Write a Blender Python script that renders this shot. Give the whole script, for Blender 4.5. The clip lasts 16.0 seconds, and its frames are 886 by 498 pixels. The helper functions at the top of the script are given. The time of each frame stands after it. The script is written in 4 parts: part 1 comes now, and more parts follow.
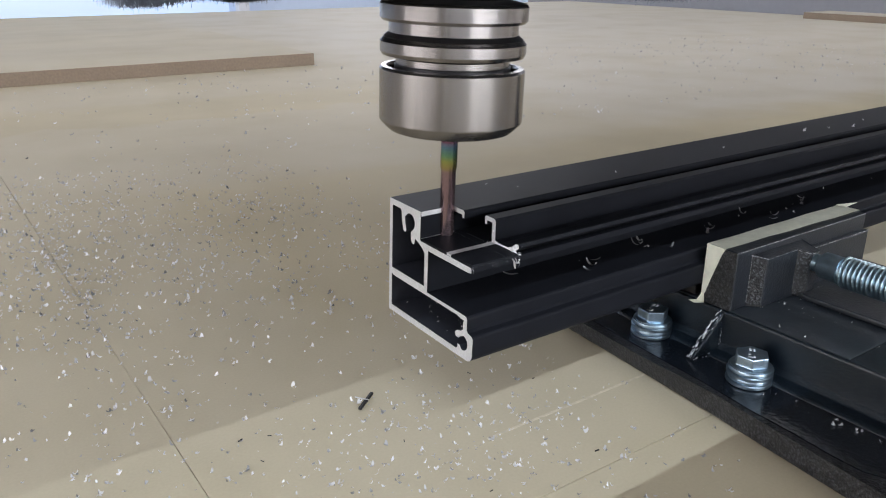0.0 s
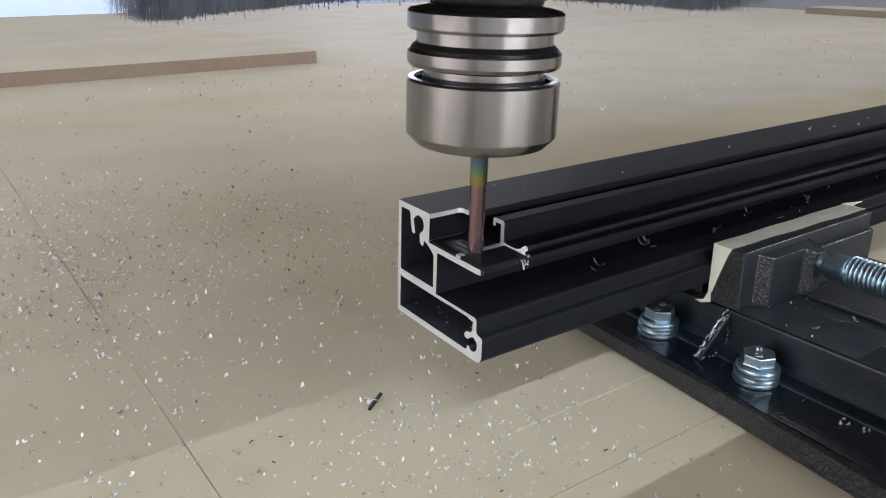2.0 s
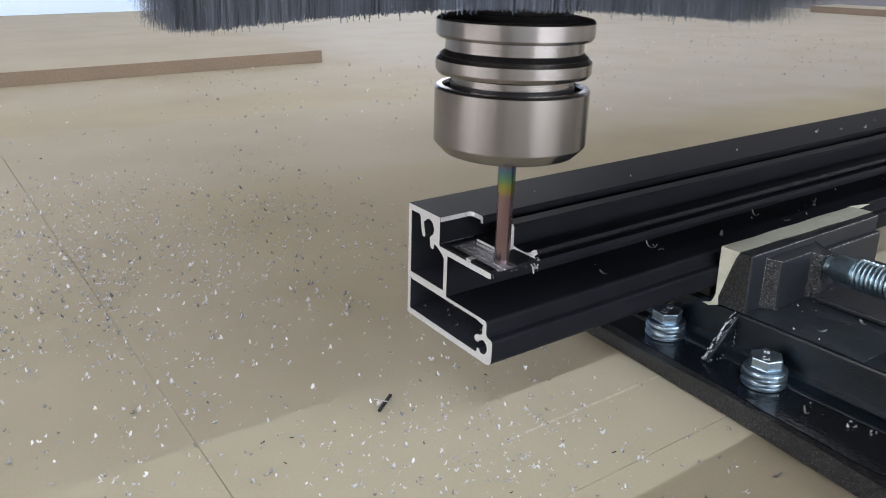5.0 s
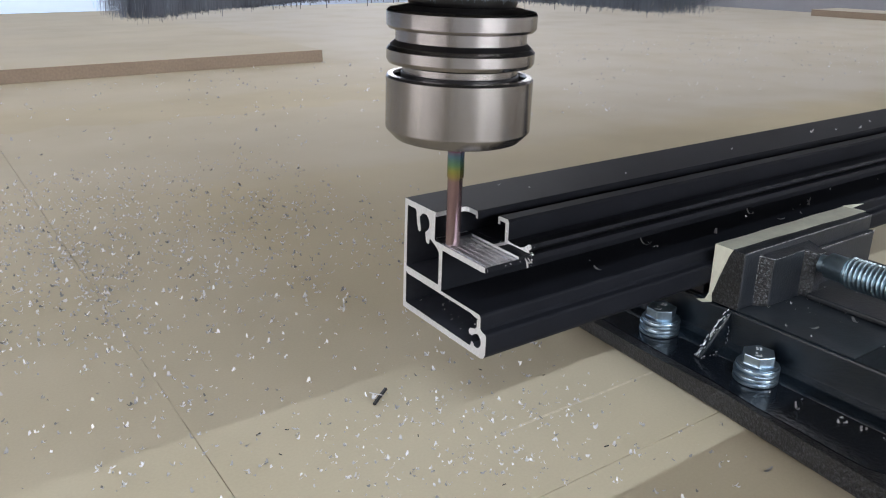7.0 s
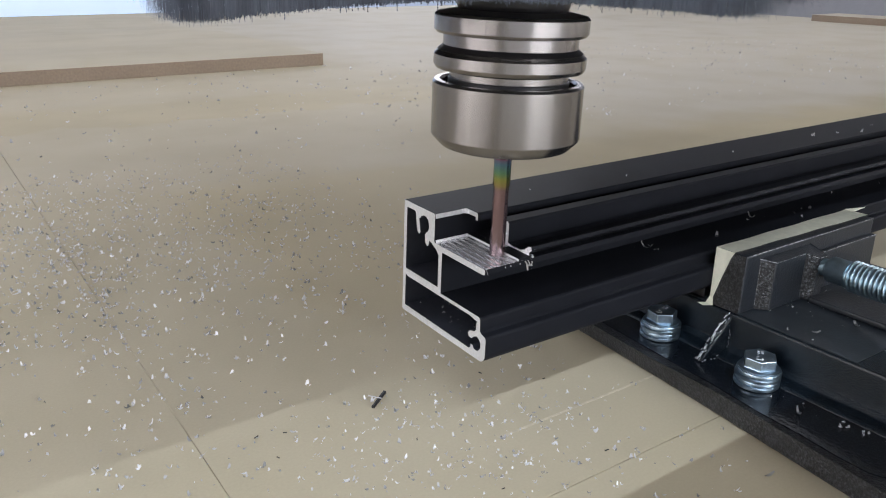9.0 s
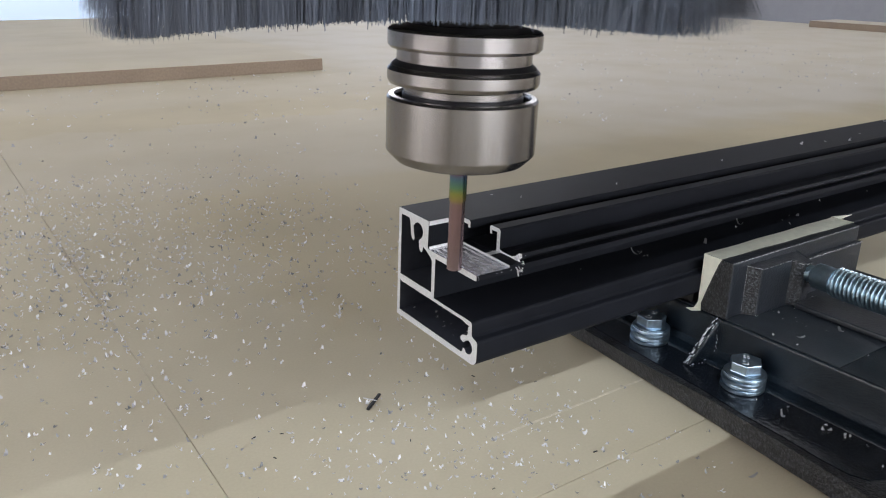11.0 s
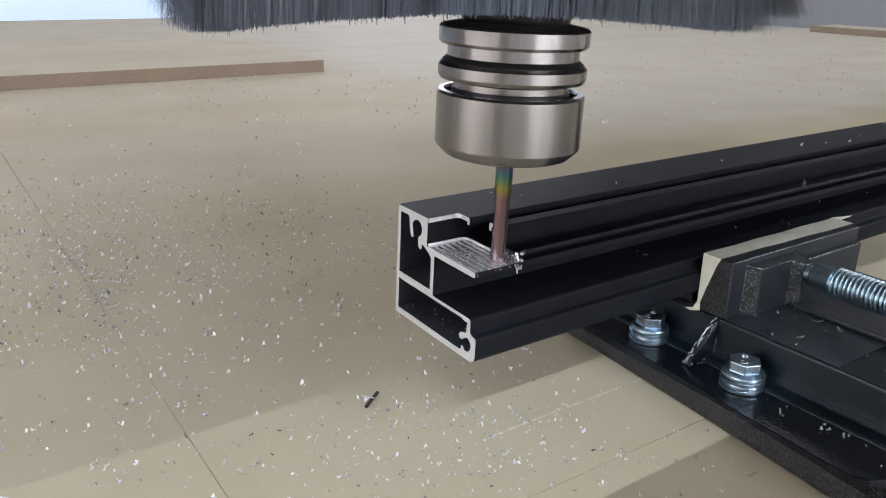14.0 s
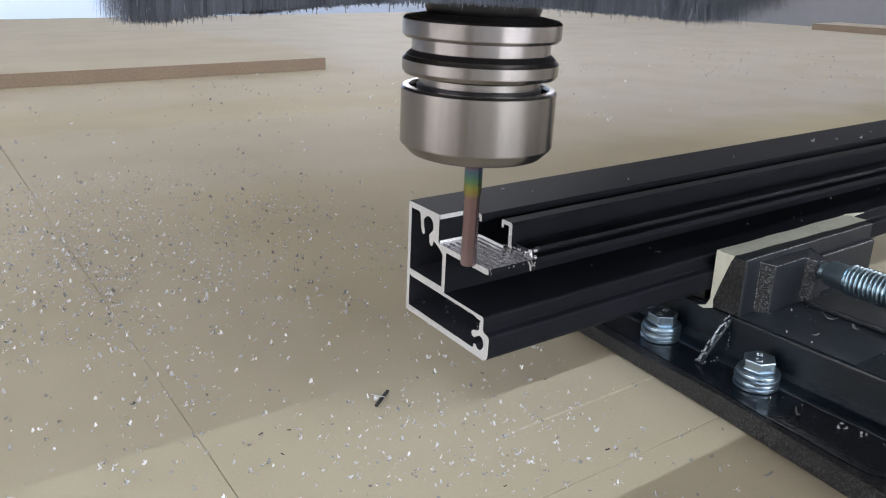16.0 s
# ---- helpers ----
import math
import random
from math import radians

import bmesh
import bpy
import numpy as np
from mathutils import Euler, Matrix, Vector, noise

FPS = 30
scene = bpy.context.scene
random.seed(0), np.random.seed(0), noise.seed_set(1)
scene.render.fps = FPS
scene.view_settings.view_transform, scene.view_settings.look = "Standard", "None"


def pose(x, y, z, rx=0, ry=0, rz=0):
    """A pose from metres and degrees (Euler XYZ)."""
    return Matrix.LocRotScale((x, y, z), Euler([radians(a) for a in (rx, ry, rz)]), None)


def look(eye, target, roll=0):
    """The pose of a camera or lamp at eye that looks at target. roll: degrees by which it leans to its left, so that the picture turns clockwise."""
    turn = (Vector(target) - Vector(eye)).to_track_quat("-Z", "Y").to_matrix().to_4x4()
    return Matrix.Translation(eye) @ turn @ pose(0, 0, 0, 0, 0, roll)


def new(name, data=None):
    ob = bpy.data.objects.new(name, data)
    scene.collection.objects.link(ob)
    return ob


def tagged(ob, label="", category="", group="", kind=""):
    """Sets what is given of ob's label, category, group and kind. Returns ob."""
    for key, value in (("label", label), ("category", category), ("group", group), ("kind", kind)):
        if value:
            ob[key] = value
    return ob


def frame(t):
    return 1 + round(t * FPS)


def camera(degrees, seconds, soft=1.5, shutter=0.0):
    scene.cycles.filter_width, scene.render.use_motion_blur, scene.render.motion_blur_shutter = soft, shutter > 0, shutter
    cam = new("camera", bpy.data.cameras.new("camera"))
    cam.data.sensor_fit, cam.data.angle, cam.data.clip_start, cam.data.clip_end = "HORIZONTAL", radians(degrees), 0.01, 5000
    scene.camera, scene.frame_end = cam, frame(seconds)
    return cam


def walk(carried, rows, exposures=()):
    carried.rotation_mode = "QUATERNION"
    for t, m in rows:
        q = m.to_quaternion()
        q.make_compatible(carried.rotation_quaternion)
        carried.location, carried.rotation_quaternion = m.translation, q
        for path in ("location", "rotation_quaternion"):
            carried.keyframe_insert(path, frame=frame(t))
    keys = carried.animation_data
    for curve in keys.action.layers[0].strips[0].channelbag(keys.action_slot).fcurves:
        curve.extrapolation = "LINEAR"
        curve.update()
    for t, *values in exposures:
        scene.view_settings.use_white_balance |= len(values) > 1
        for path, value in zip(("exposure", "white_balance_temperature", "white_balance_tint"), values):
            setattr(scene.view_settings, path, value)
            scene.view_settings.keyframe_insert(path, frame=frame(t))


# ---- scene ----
cam = camera(58.88, 16.0, soft=1.1, shutter=0.5)
CAMERA_ROWS = [
    (0.0, -0.1431, -0.2386, 0.1602, -34.91, -20.15, -0.30),
    (0.5, -0.1440, -0.2373, 0.1603, -34.86, -20.21, -0.17),
    (1.0, -0.1437, -0.2383, 0.1603, -34.97, -20.34, -0.13),
    (1.5, -0.1451, -0.2375, 0.1617, -34.87, -20.41, -0.05),
    (2.0, -0.1457, -0.2378, 0.1626, -34.88, -20.43, -0.05),
    (2.5, -0.1475, -0.2369, 0.1637, -34.93, -20.51, -0.05),
    (3.0, -0.1488, -0.2371, 0.1649, -35.03, -20.56, -0.02),
    (3.5, -0.1483, -0.2376, 0.1641, -34.99, -20.59, 0.01),
    (4.0, -0.1481, -0.2375, 0.1644, -34.76, -20.56, 0.04),
    (6.5, -0.1496, -0.2397, 0.1658, -34.57, -20.60, -0.22),
    (7.0, -0.1490, -0.2413, 0.1638, -34.48, -20.48, -0.43),
    (7.5, -0.1501, -0.2408, 0.1653, -34.31, -20.38, -0.69),
    (8.0, -0.1505, -0.2414, 0.1657, -34.21, -20.30, -0.63),
    (8.5, -0.1492, -0.2406, 0.1635, -34.30, -20.24, -0.64),
    (9.0, -0.1481, -0.2404, 0.1625, -34.41, -20.17, -0.57),
    (9.5, -0.1481, -0.2410, 0.1628, -34.47, -20.05, -0.73),
    (12.0, -0.1520, -0.2497, 0.1674, -34.24, -19.81, -0.84),
    (12.5, -0.1524, -0.2480, 0.1643, -34.15, -19.73, -1.01),
    (13.0, -0.1490, -0.2488, 0.1649, -34.22, -19.72, -1.06),
    (13.5, -0.1509, -0.2486, 0.1652, -34.28, -19.75, -1.02),
    (14.0, -0.1500, -0.2480, 0.1639, -34.26, -19.67, -1.04),
    (14.5, -0.1491, -0.2471, 0.1638, -34.36, -19.68, -1.01),
    (15.0, -0.1494, -0.2459, 0.1622, -34.41, -19.67, -1.00),
    (15.5, -0.1511, -0.2451, 0.1626, -34.33, -19.66, -0.91),
    (16.0, -0.1517, -0.2428, 0.1619, -34.29, -19.76, -1.00),
]
walk(cam, [(t, pose(x, y, z, 90 + pitch, roll, yaw)) for t, x, y, z, yaw, pitch, roll in CAMERA_ROWS],
     exposures=[(0.0, -0.03), (16.0, -0.03)])

# ---------------------------------------------------------------- world and lights
world = bpy.data.worlds.new("daylight")
scene.world = world
world.use_nodes = True
sky = world.node_tree.nodes.new("ShaderNodeTexSky")
sky.sky_type, sky.sun_disc = "NISHITA", False
sky.sun_elevation, sky.sun_rotation = radians(35), radians(200)
world.node_tree.nodes["Background"].inputs["Strength"].default_value = 0.12
world.node_tree.links.new(sky.outputs[0], world.node_tree.nodes["Background"].inputs[0])


def lamp(name, eye, target, sx, sy, watts, colour):
    data = bpy.data.lights.new(name, "AREA")
    data.shape, data.size, data.size_y, data.energy, data.color = "RECTANGLE", sx, sy, watts, colour
    ob = new(name, data)
    ob.matrix_world = look(eye, target)
    return ob


# daylight fill at added unseen windows; the long ceiling tube over the machine's front
lamp("window_fill", (0.9, -3.46, 0.75), (0.9, 0, 0.75), 2.6, 1.5, 146, (0.93, 0.955, 1.0))
lamp("window_fill", (-3.46, -0.55, 0.75), (0, -0.55, 0.75), 4.3, 1.5, 128, (1.0, 0.955, 0.955))
lamp("window_fill", (3.0, 3.96, 1.0), (3.0, 0, 1.0), 2.4, 1.3, 30, (1.0, 0.955, 0.965))
lamp("window_fill", (4.46, -1.2, 0.85), (0, -1.2, 0.85), 2.6, 1.5, 130, (0.98, 0.955, 0.985))
tube = lamp("tube_light", (-0.75, -1.365, 1.87), (-0.75, -0.4, 0.0), 1.5, 0.006, 55, (0.785, 0.885, 1.0))
tube.rotation_euler = (radians(-27), 0, 0)

# ---------------------------------------------------------------- materials


def material(name, colour, rough=0.5, metal=0.0, grain=0.0, grain_scale=400.0, bump=0.0, bump_scale=800.0, blotch=0.0,
             blotch_scale=15.0, spec=0.5):
    """A surface with variation at two scales and fine relief; scales are per metre."""
    m = bpy.data.materials.new(name)
    m.use_nodes = True
    t = m.node_tree
    n, b = t.nodes, t.nodes["Principled BSDF"]
    b.inputs["Roughness"].default_value, b.inputs["Metallic"].default_value = rough, metal
    b.inputs["Specular IOR Level"].default_value = spec
    co = n.new("ShaderNodeTexCoord").outputs["Object"]

    def noise_at(scale, detail=4):
        x = n.new("ShaderNodeTexNoise")
        x.inputs["Scale"].default_value, x.inputs["Detail"].default_value = scale, detail
        t.links.new(co, x.inputs["Vector"])
        return x.outputs["Fac"]

    value = None
    for amount, scale in ((grain, grain_scale), (blotch, blotch_scale)):
        if amount:
            r = n.new("ShaderNodeMapRange")
            r.inputs["From Min"].default_value, r.inputs["From Max"].default_value = 0.3, 0.7
            r.inputs["To Min"].default_value, r.inputs["To Max"].default_value = 1 - amount, 1 + amount
            t.links.new(noise_at(scale), r.inputs["Value"])
            if value is None:
                value = r.outputs[0]
            else:
                k = n.new("ShaderNodeMath")
                k.operation = "MULTIPLY"
                t.links.new(value, k.inputs[0]), t.links.new(r.outputs[0], k.inputs[1])
                value = k.outputs[0]
    hsv = n.new("ShaderNodeHueSaturation")
    hsv.inputs["Color"].default_value = (*colour, 1)
    if value is not None:
        t.links.new(value, hsv.inputs["Value"])
    t.links.new(hsv.outputs[0], b.inputs["Base Color"])
    if bump:
        k = n.new("ShaderNodeBump")
        k.inputs["Strength"].default_value, k.inputs["Distance"].default_value = bump, 0.001
        t.links.new(noise_at(bump_scale, 2), k.inputs["Height"])
        t.links.new(k.outputs[0], b.inputs["Normal"])
    return m


MDF = material("mdf", (0.487, 0.425, 0.294), 0.6, grain=0.035, grain_scale=900, bump=0.004, bump_scale=2500, blotch=0.06, blotch_scale=9, spec=0.09)
MDF_PALE = material("scored_mdf", (0.60, 0.53, 0.40), 0.7, grain=0.15, grain_scale=300)
MDF_EDGE = material("mdf_edge", (0.25, 0.192, 0.142), 0.8, grain=0.1, grain_scale=300, blotch=0.05)
ANODISED = material("black_anodised", (0.0103, 0.0112, 0.0145), 0.46, grain=0.12, grain_scale=60, bump=0.03, bump_scale=2500, spec=0.05)
# anodising lightened to paint in the light inside the chambers
INNER = material("lightened_inner_anodising", (0.036, 0.039, 0.050), 0.5, grain=0.12, grain_scale=300, blotch=0.15, blotch_scale=60, spec=0.3)
CUT = material("sawn_aluminium", (0.61, 0.61, 0.62), 0.5, 0.4, grain=0.1, grain_scale=1200, bump=0.2, bump_scale=2500)
MILLED = material("milled_aluminium", (0.80, 0.80, 0.83), 0.27, 0.75, grain=0.15, grain_scale=400, bump=0.12, bump_scale=900)
BRIGHT = material("freshly_milled_aluminium", (0.88, 0.88, 0.9), 0.32, 0.35, grain=0.25, grain_scale=1500, bump=0.5, bump_scale=1800)
STEEL = material("turned_steel", (0.262, 0.247, 0.247), 0.24, 0.95, grain=0.10, grain_scale=260)
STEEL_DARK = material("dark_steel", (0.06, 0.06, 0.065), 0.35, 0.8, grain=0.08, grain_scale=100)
ZINC = material("zinc_plate", (0.36, 0.46, 0.55), 0.33, 1.0, grain=0.12, grain_scale=500, bump=0.1, bump_scale=900)
SCREW = material("screw_steel", (0.38, 0.50, 0.58), 0.36, 1.0, grain=0.15, grain_scale=300)
CAST = material("hammered_black_paint", (0.014, 0.014, 0.015), 0.3, grain=0.2, grain_scale=200, bump=0.5, bump_scale=1500, spec=0.5)
CAST_FINE = material("glossy_cast_paint", (0.007, 0.0115, 0.017), 0.22, grain=0.2, grain_scale=200, bump=0.3, bump_scale=1700, spec=0.5)
CAST_SMOOTH = material("smooth_black_paint", (0.0065, 0.009, 0.0135), 0.15, grain=0.15, grain_scale=120, bump=0.14, bump_scale=500, spec=0.5)
CAST_DULL = material("matt_black_paint", (0.010, 0.0125, 0.017), 0.36, grain=0.25, grain_scale=500, bump=0.22, bump_scale=1100, blotch=0.2, blotch_scale=60, spec=0.5)
WORN = material("worn_glinting_edge", (0.45, 0.45, 0.47), 0.4, 0.7, grain=0.4, grain_scale=700, bump=0.6, bump_scale=1200)
TAPE = material("masking_tape", (0.80, 0.785, 0.655), 0.6, grain=0.06, grain_scale=300, bump=0.15, bump_scale=900, blotch=0.05, blotch_scale=40)
CHIP = material("aluminium_chip", (0.82, 0.83, 0.85), 0.42, 0.12)
CHIP_GREY = material("dull_chip", (0.42, 0.40, 0.37), 0.5, 0.2)
SLIDE = material("rubbed_black_paint", (0.018, 0.022, 0.027), 0.38, grain=0.2, grain_scale=150, bump=0.08, bump_scale=900, blotch=0.35, blotch_scale=22, spec=0.4)
ZINC_BRIGHT = material("rubbed_zinc", (0.85, 0.88, 0.92), 0.35, 0.6, grain=0.3, grain_scale=900, bump=0.4, bump_scale=1500)
BRISTLE = material("grey_bristle", (0.20, 0.22, 0.25), 0.6)
WALL_BLUE = material("pale_blue_paint", (0.66, 0.76, 0.92), 0.8, grain=0.02, grain_scale=30, blotch=0.03, blotch_scale=1.5)
WALL = material("white_paint", (0.78, 0.79, 0.82), 0.8, grain=0.02, grain_scale=30, blotch=0.03, blotch_scale=1.5)
FLOOR = material("concrete", (0.30, 0.29, 0.28), 0.7, grain=0.08, grain_scale=40, blotch=0.1, blotch_scale=2)
GREY = material("grey_machine_paint", (0.30, 0.30, 0.32), 0.45, grain=0.03, grain_scale=50, blotch=0.04, blotch_scale=3)
RUBBER = material("black_plastic", (0.008, 0.008, 0.009), 0.5, grain=0.1, grain_scale=300)


def bristle_variation():
    t = BRISTLE.node_tree
    g = t.nodes.new("ShaderNodeNewGeometry")
    ramp = t.nodes.new("ShaderNodeValToRGB")
    ramp.color_ramp.elements[0].color = (0.012, 0.017, 0.032, 1)
    ramp.color_ramp.elements[1].color = (0.15, 0.178, 0.24, 1)
    # tufts of one shade, drawn out along the hairs
    mp = t.nodes.new("ShaderNodeMapping")
    mp.inputs["Scale"].default_value = (1.0, 1.0, 0.08)
    t.links.new(t.nodes["Texture Coordinate"].outputs["Object"], mp.inputs["Vector"])
    x = t.nodes.new("ShaderNodeTexNoise")
    x.inputs["Scale"].default_value, x.inputs["Detail"].default_value = 170, 2
    t.links.new(mp.outputs[0], x.inputs["Vector"])
    r = t.nodes.new("ShaderNodeMapRange")
    r.inputs["From Min"].default_value, r.inputs["From Max"].default_value = 0.32, 0.68
    t.links.new(x.outputs["Fac"], r.inputs["Value"])
    k = t.nodes.new("ShaderNodeMath")
    k.operation = "MULTIPLY_ADD"
    k.inputs[1].default_value = 0.35
    a = t.nodes.new("ShaderNodeMath")
    a.operation = "MULTIPLY"
    a.inputs[1].default_value = 0.6
    t.links.new(r.outputs[0], a.inputs[0])
    t.links.new(g.outputs["Random Per Island"], k.inputs[0])
    t.links.new(a.outputs[0], k.inputs[2])
    t.links.new(k.outputs[0], ramp.inputs[0])
    t.links.new(ramp.outputs[0], t.nodes["Principled BSDF"].inputs["Base Color"])


def carbide():
    """Heat-coloured coating of the cutter: rainbow at the top, mauve-brown below."""
    m = material("coated_carbide", (0.3, 0.2, 0.2), 0.2, 0.9)
    t = m.node_tree
    n = t.nodes
    sep = n.new("ShaderNodeSeparateXYZ")
    t.links.new(n["Texture Coordinate"].outputs["Object"], sep.inputs[0])
    r = n.new("ShaderNodeMapRange")
    r.inputs["From Min"].default_value, r.inputs["From Max"].default_value = 0.0, 0.0345
    t.links.new(sep.outputs["Z"], r.inputs[0])
    ramp = n.new("ShaderNodeValToRGB")
    e = ramp.color_ramp.elements
    e[0].position, e[0].color = 0.0, (0.28, 0.21, 0.225, 1)
    e[1].position, e[1].color = 1.0, (0.22, 0.10, 0.16, 1)
    for p, c in ((0.35, (0.30, 0.205, 0.225)), (0.69, (0.33, 0.22, 0.245)), (0.735, (0.40, 0.32, 0.13)), (0.80, (0.36, 0.38, 0.10)),
                 (0.86, (0.17, 0.34, 0.20)), (0.95, (0.11, 0.22, 0.32)), (0.99, (0.18, 0.16, 0.26))):
        k = e.new(p)
        k.color = (*c, 1)
    t.links.new(r.outputs[0], ramp.inputs[0])
    t.links.new(ramp.outputs[0], n["Principled BSDF"].inputs["Base Color"])
    return m


def milled_marks():
    """Cutter passes across the pocket floor."""
    t = MILLED.node_tree
    n = t.nodes
    w = n.new("ShaderNodeTexWave")
    w.wave_type, w.bands_direction = "BANDS", "X"
    w.inputs["Scale"].default_value, w.inputs["Distortion"].default_value, w.inputs["Detail"].default_value = 120, 2.0, 2
    w.inputs["Detail Scale"].default_value = 3
    t.links.new(n["Texture Coordinate"].outputs["Object"], w.inputs["Vector"])
    b = n.new("ShaderNodeBump")
    b.inputs["Strength"].default_value, b.inputs["Distance"].default_value = 0.9, 0.0008
    t.links.new(w.outputs["Fac"], b.inputs["Height"])
    t.links.new(n["Bump"].outputs[0], b.inputs["Normal"])
    t.links.new(b.outputs[0], n["Principled BSDF"].inputs["Normal"])


def flake_tones(mat, dark, light):
    t = mat.node_tree
    g = t.nodes.new("ShaderNodeNewGeometry")
    ramp = t.nodes.new("ShaderNodeValToRGB")
    ramp.color_ramp.elements[0].color, ramp.color_ramp.elements[1].color = (*dark, 1), (*light, 1)
    t.links.new(g.outputs["Random Per Island"], ramp.inputs[0])
    t.links.new(ramp.outputs[0], t.nodes["Principled BSDF"].inputs["Base Color"])


def hammered(mat):
    """Hammer-finish paint: small raised lumps, the higher ones greyer."""
    t = mat.node_tree
    n = t.nodes
    v = n.new("ShaderNodeTexVoronoi")
    v.feature = "SMOOTH_F1"
    v.inputs["Scale"].default_value, v.inputs["Smoothness"].default_value = 900, 0.35
    x = n.new("ShaderNodeTexNoise")
    x.inputs["Scale"].default_value, x.inputs["Detail"].default_value = 900, 3
    mix = n.new("ShaderNodeMixRGB")
    mix.inputs["Fac"].default_value = 0.0016
    co = n["Texture Coordinate"].outputs["Object"]
    t.links.new(co, x.inputs["Vector"])
    t.links.new(co, mix.inputs["Color1"])
    t.links.new(x.outputs["Color"], mix.inputs["Color2"])
    t.links.new(mix.outputs[0], v.inputs["Vector"])
    ramp = n.new("ShaderNodeValToRGB")
    e = ramp.color_ramp.elements
    e[0].position, e[0].color = 0.12, (0.068, 0.072, 0.080, 1)
    e[1].position, e[1].color = 0.5, (0.009, 0.009, 0.010, 1)
    t.links.new(v.outputs["Distance"], ramp.inputs[0])
    t.links.new(ramp.outputs[0], n["Principled BSDF"].inputs["Base Color"])
    k = n.new("ShaderNodeBump")
    k.invert = True
    k.inputs["Strength"].default_value, k.inputs["Distance"].default_value = 0.55, 0.0007
    t.links.new(v.outputs["Distance"], k.inputs["Height"])
    t.links.new(n["Bump"].outputs[0], k.inputs["Normal"])
    t.links.new(k.outputs[0], n["Principled BSDF"].inputs["Normal"])


def turned(mat):
    """Lathe finish: fine rings round the part's axis smear reflections along it."""
    t = mat.node_tree
    k = t.nodes.new("ShaderNodeTangent")
    k.direction_type, k.axis = "RADIAL", "Z"
    b = t.nodes["Principled BSDF"]
    # tone streaks along the axis paint reflection stripes and some polish wear
    mp = t.nodes.new("ShaderNodeMapping")
    mp.inputs["Scale"].default_value = (1.0, 1.0, 0.03)
    t.links.new(t.nodes["Texture Coordinate"].outputs["Object"], mp.inputs["Vector"])
    t.links.new(mp.outputs[0], t.nodes["Noise Texture"].inputs["Vector"])
    t.links.new(k.outputs[0], b.inputs["Tangent"])
    b.inputs["Anisotropic"].default_value, b.inputs["Anisotropic Rotation"].default_value = 0.6, 0.25


def streaks(mat):
    """Long faint lighter and darker bands along the sheets."""
    t = mat.node_tree
    n = t.nodes
    mp = n.new("ShaderNodeMapping")
    mp.inputs["Scale"].default_value = (0.7, 3.2, 1.0)
    t.links.new(n["Texture Coordinate"].outputs["Object"], mp.inputs["Vector"])
    x = n.new("ShaderNodeTexNoise")
    x.inputs["Scale"].default_value, x.inputs["Detail"].default_value = 1.5, 2.5
    t.links.new(mp.outputs[0], x.inputs["Vector"])
    r = n.new("ShaderNodeMapRange")
    r.inputs["From Min"].default_value, r.inputs["From Max"].default_value = 0.3, 0.7
    r.inputs["To Min"].default_value, r.inputs["To Max"].default_value = 0.90, 1.07
    t.links.new(x.outputs["Fac"], r.inputs["Value"])
    hsv = n["Hue/Saturation/Value"]
    k = n.new("ShaderNodeMath")
    k.operation = "MULTIPLY"
    t.links.new(hsv.inputs["Value"].links[0].from_socket, k.inputs[0])
    t.links.new(r.outputs[0], k.inputs[1])
    t.links.new(k.outputs[0], hsv.inputs["Value"])


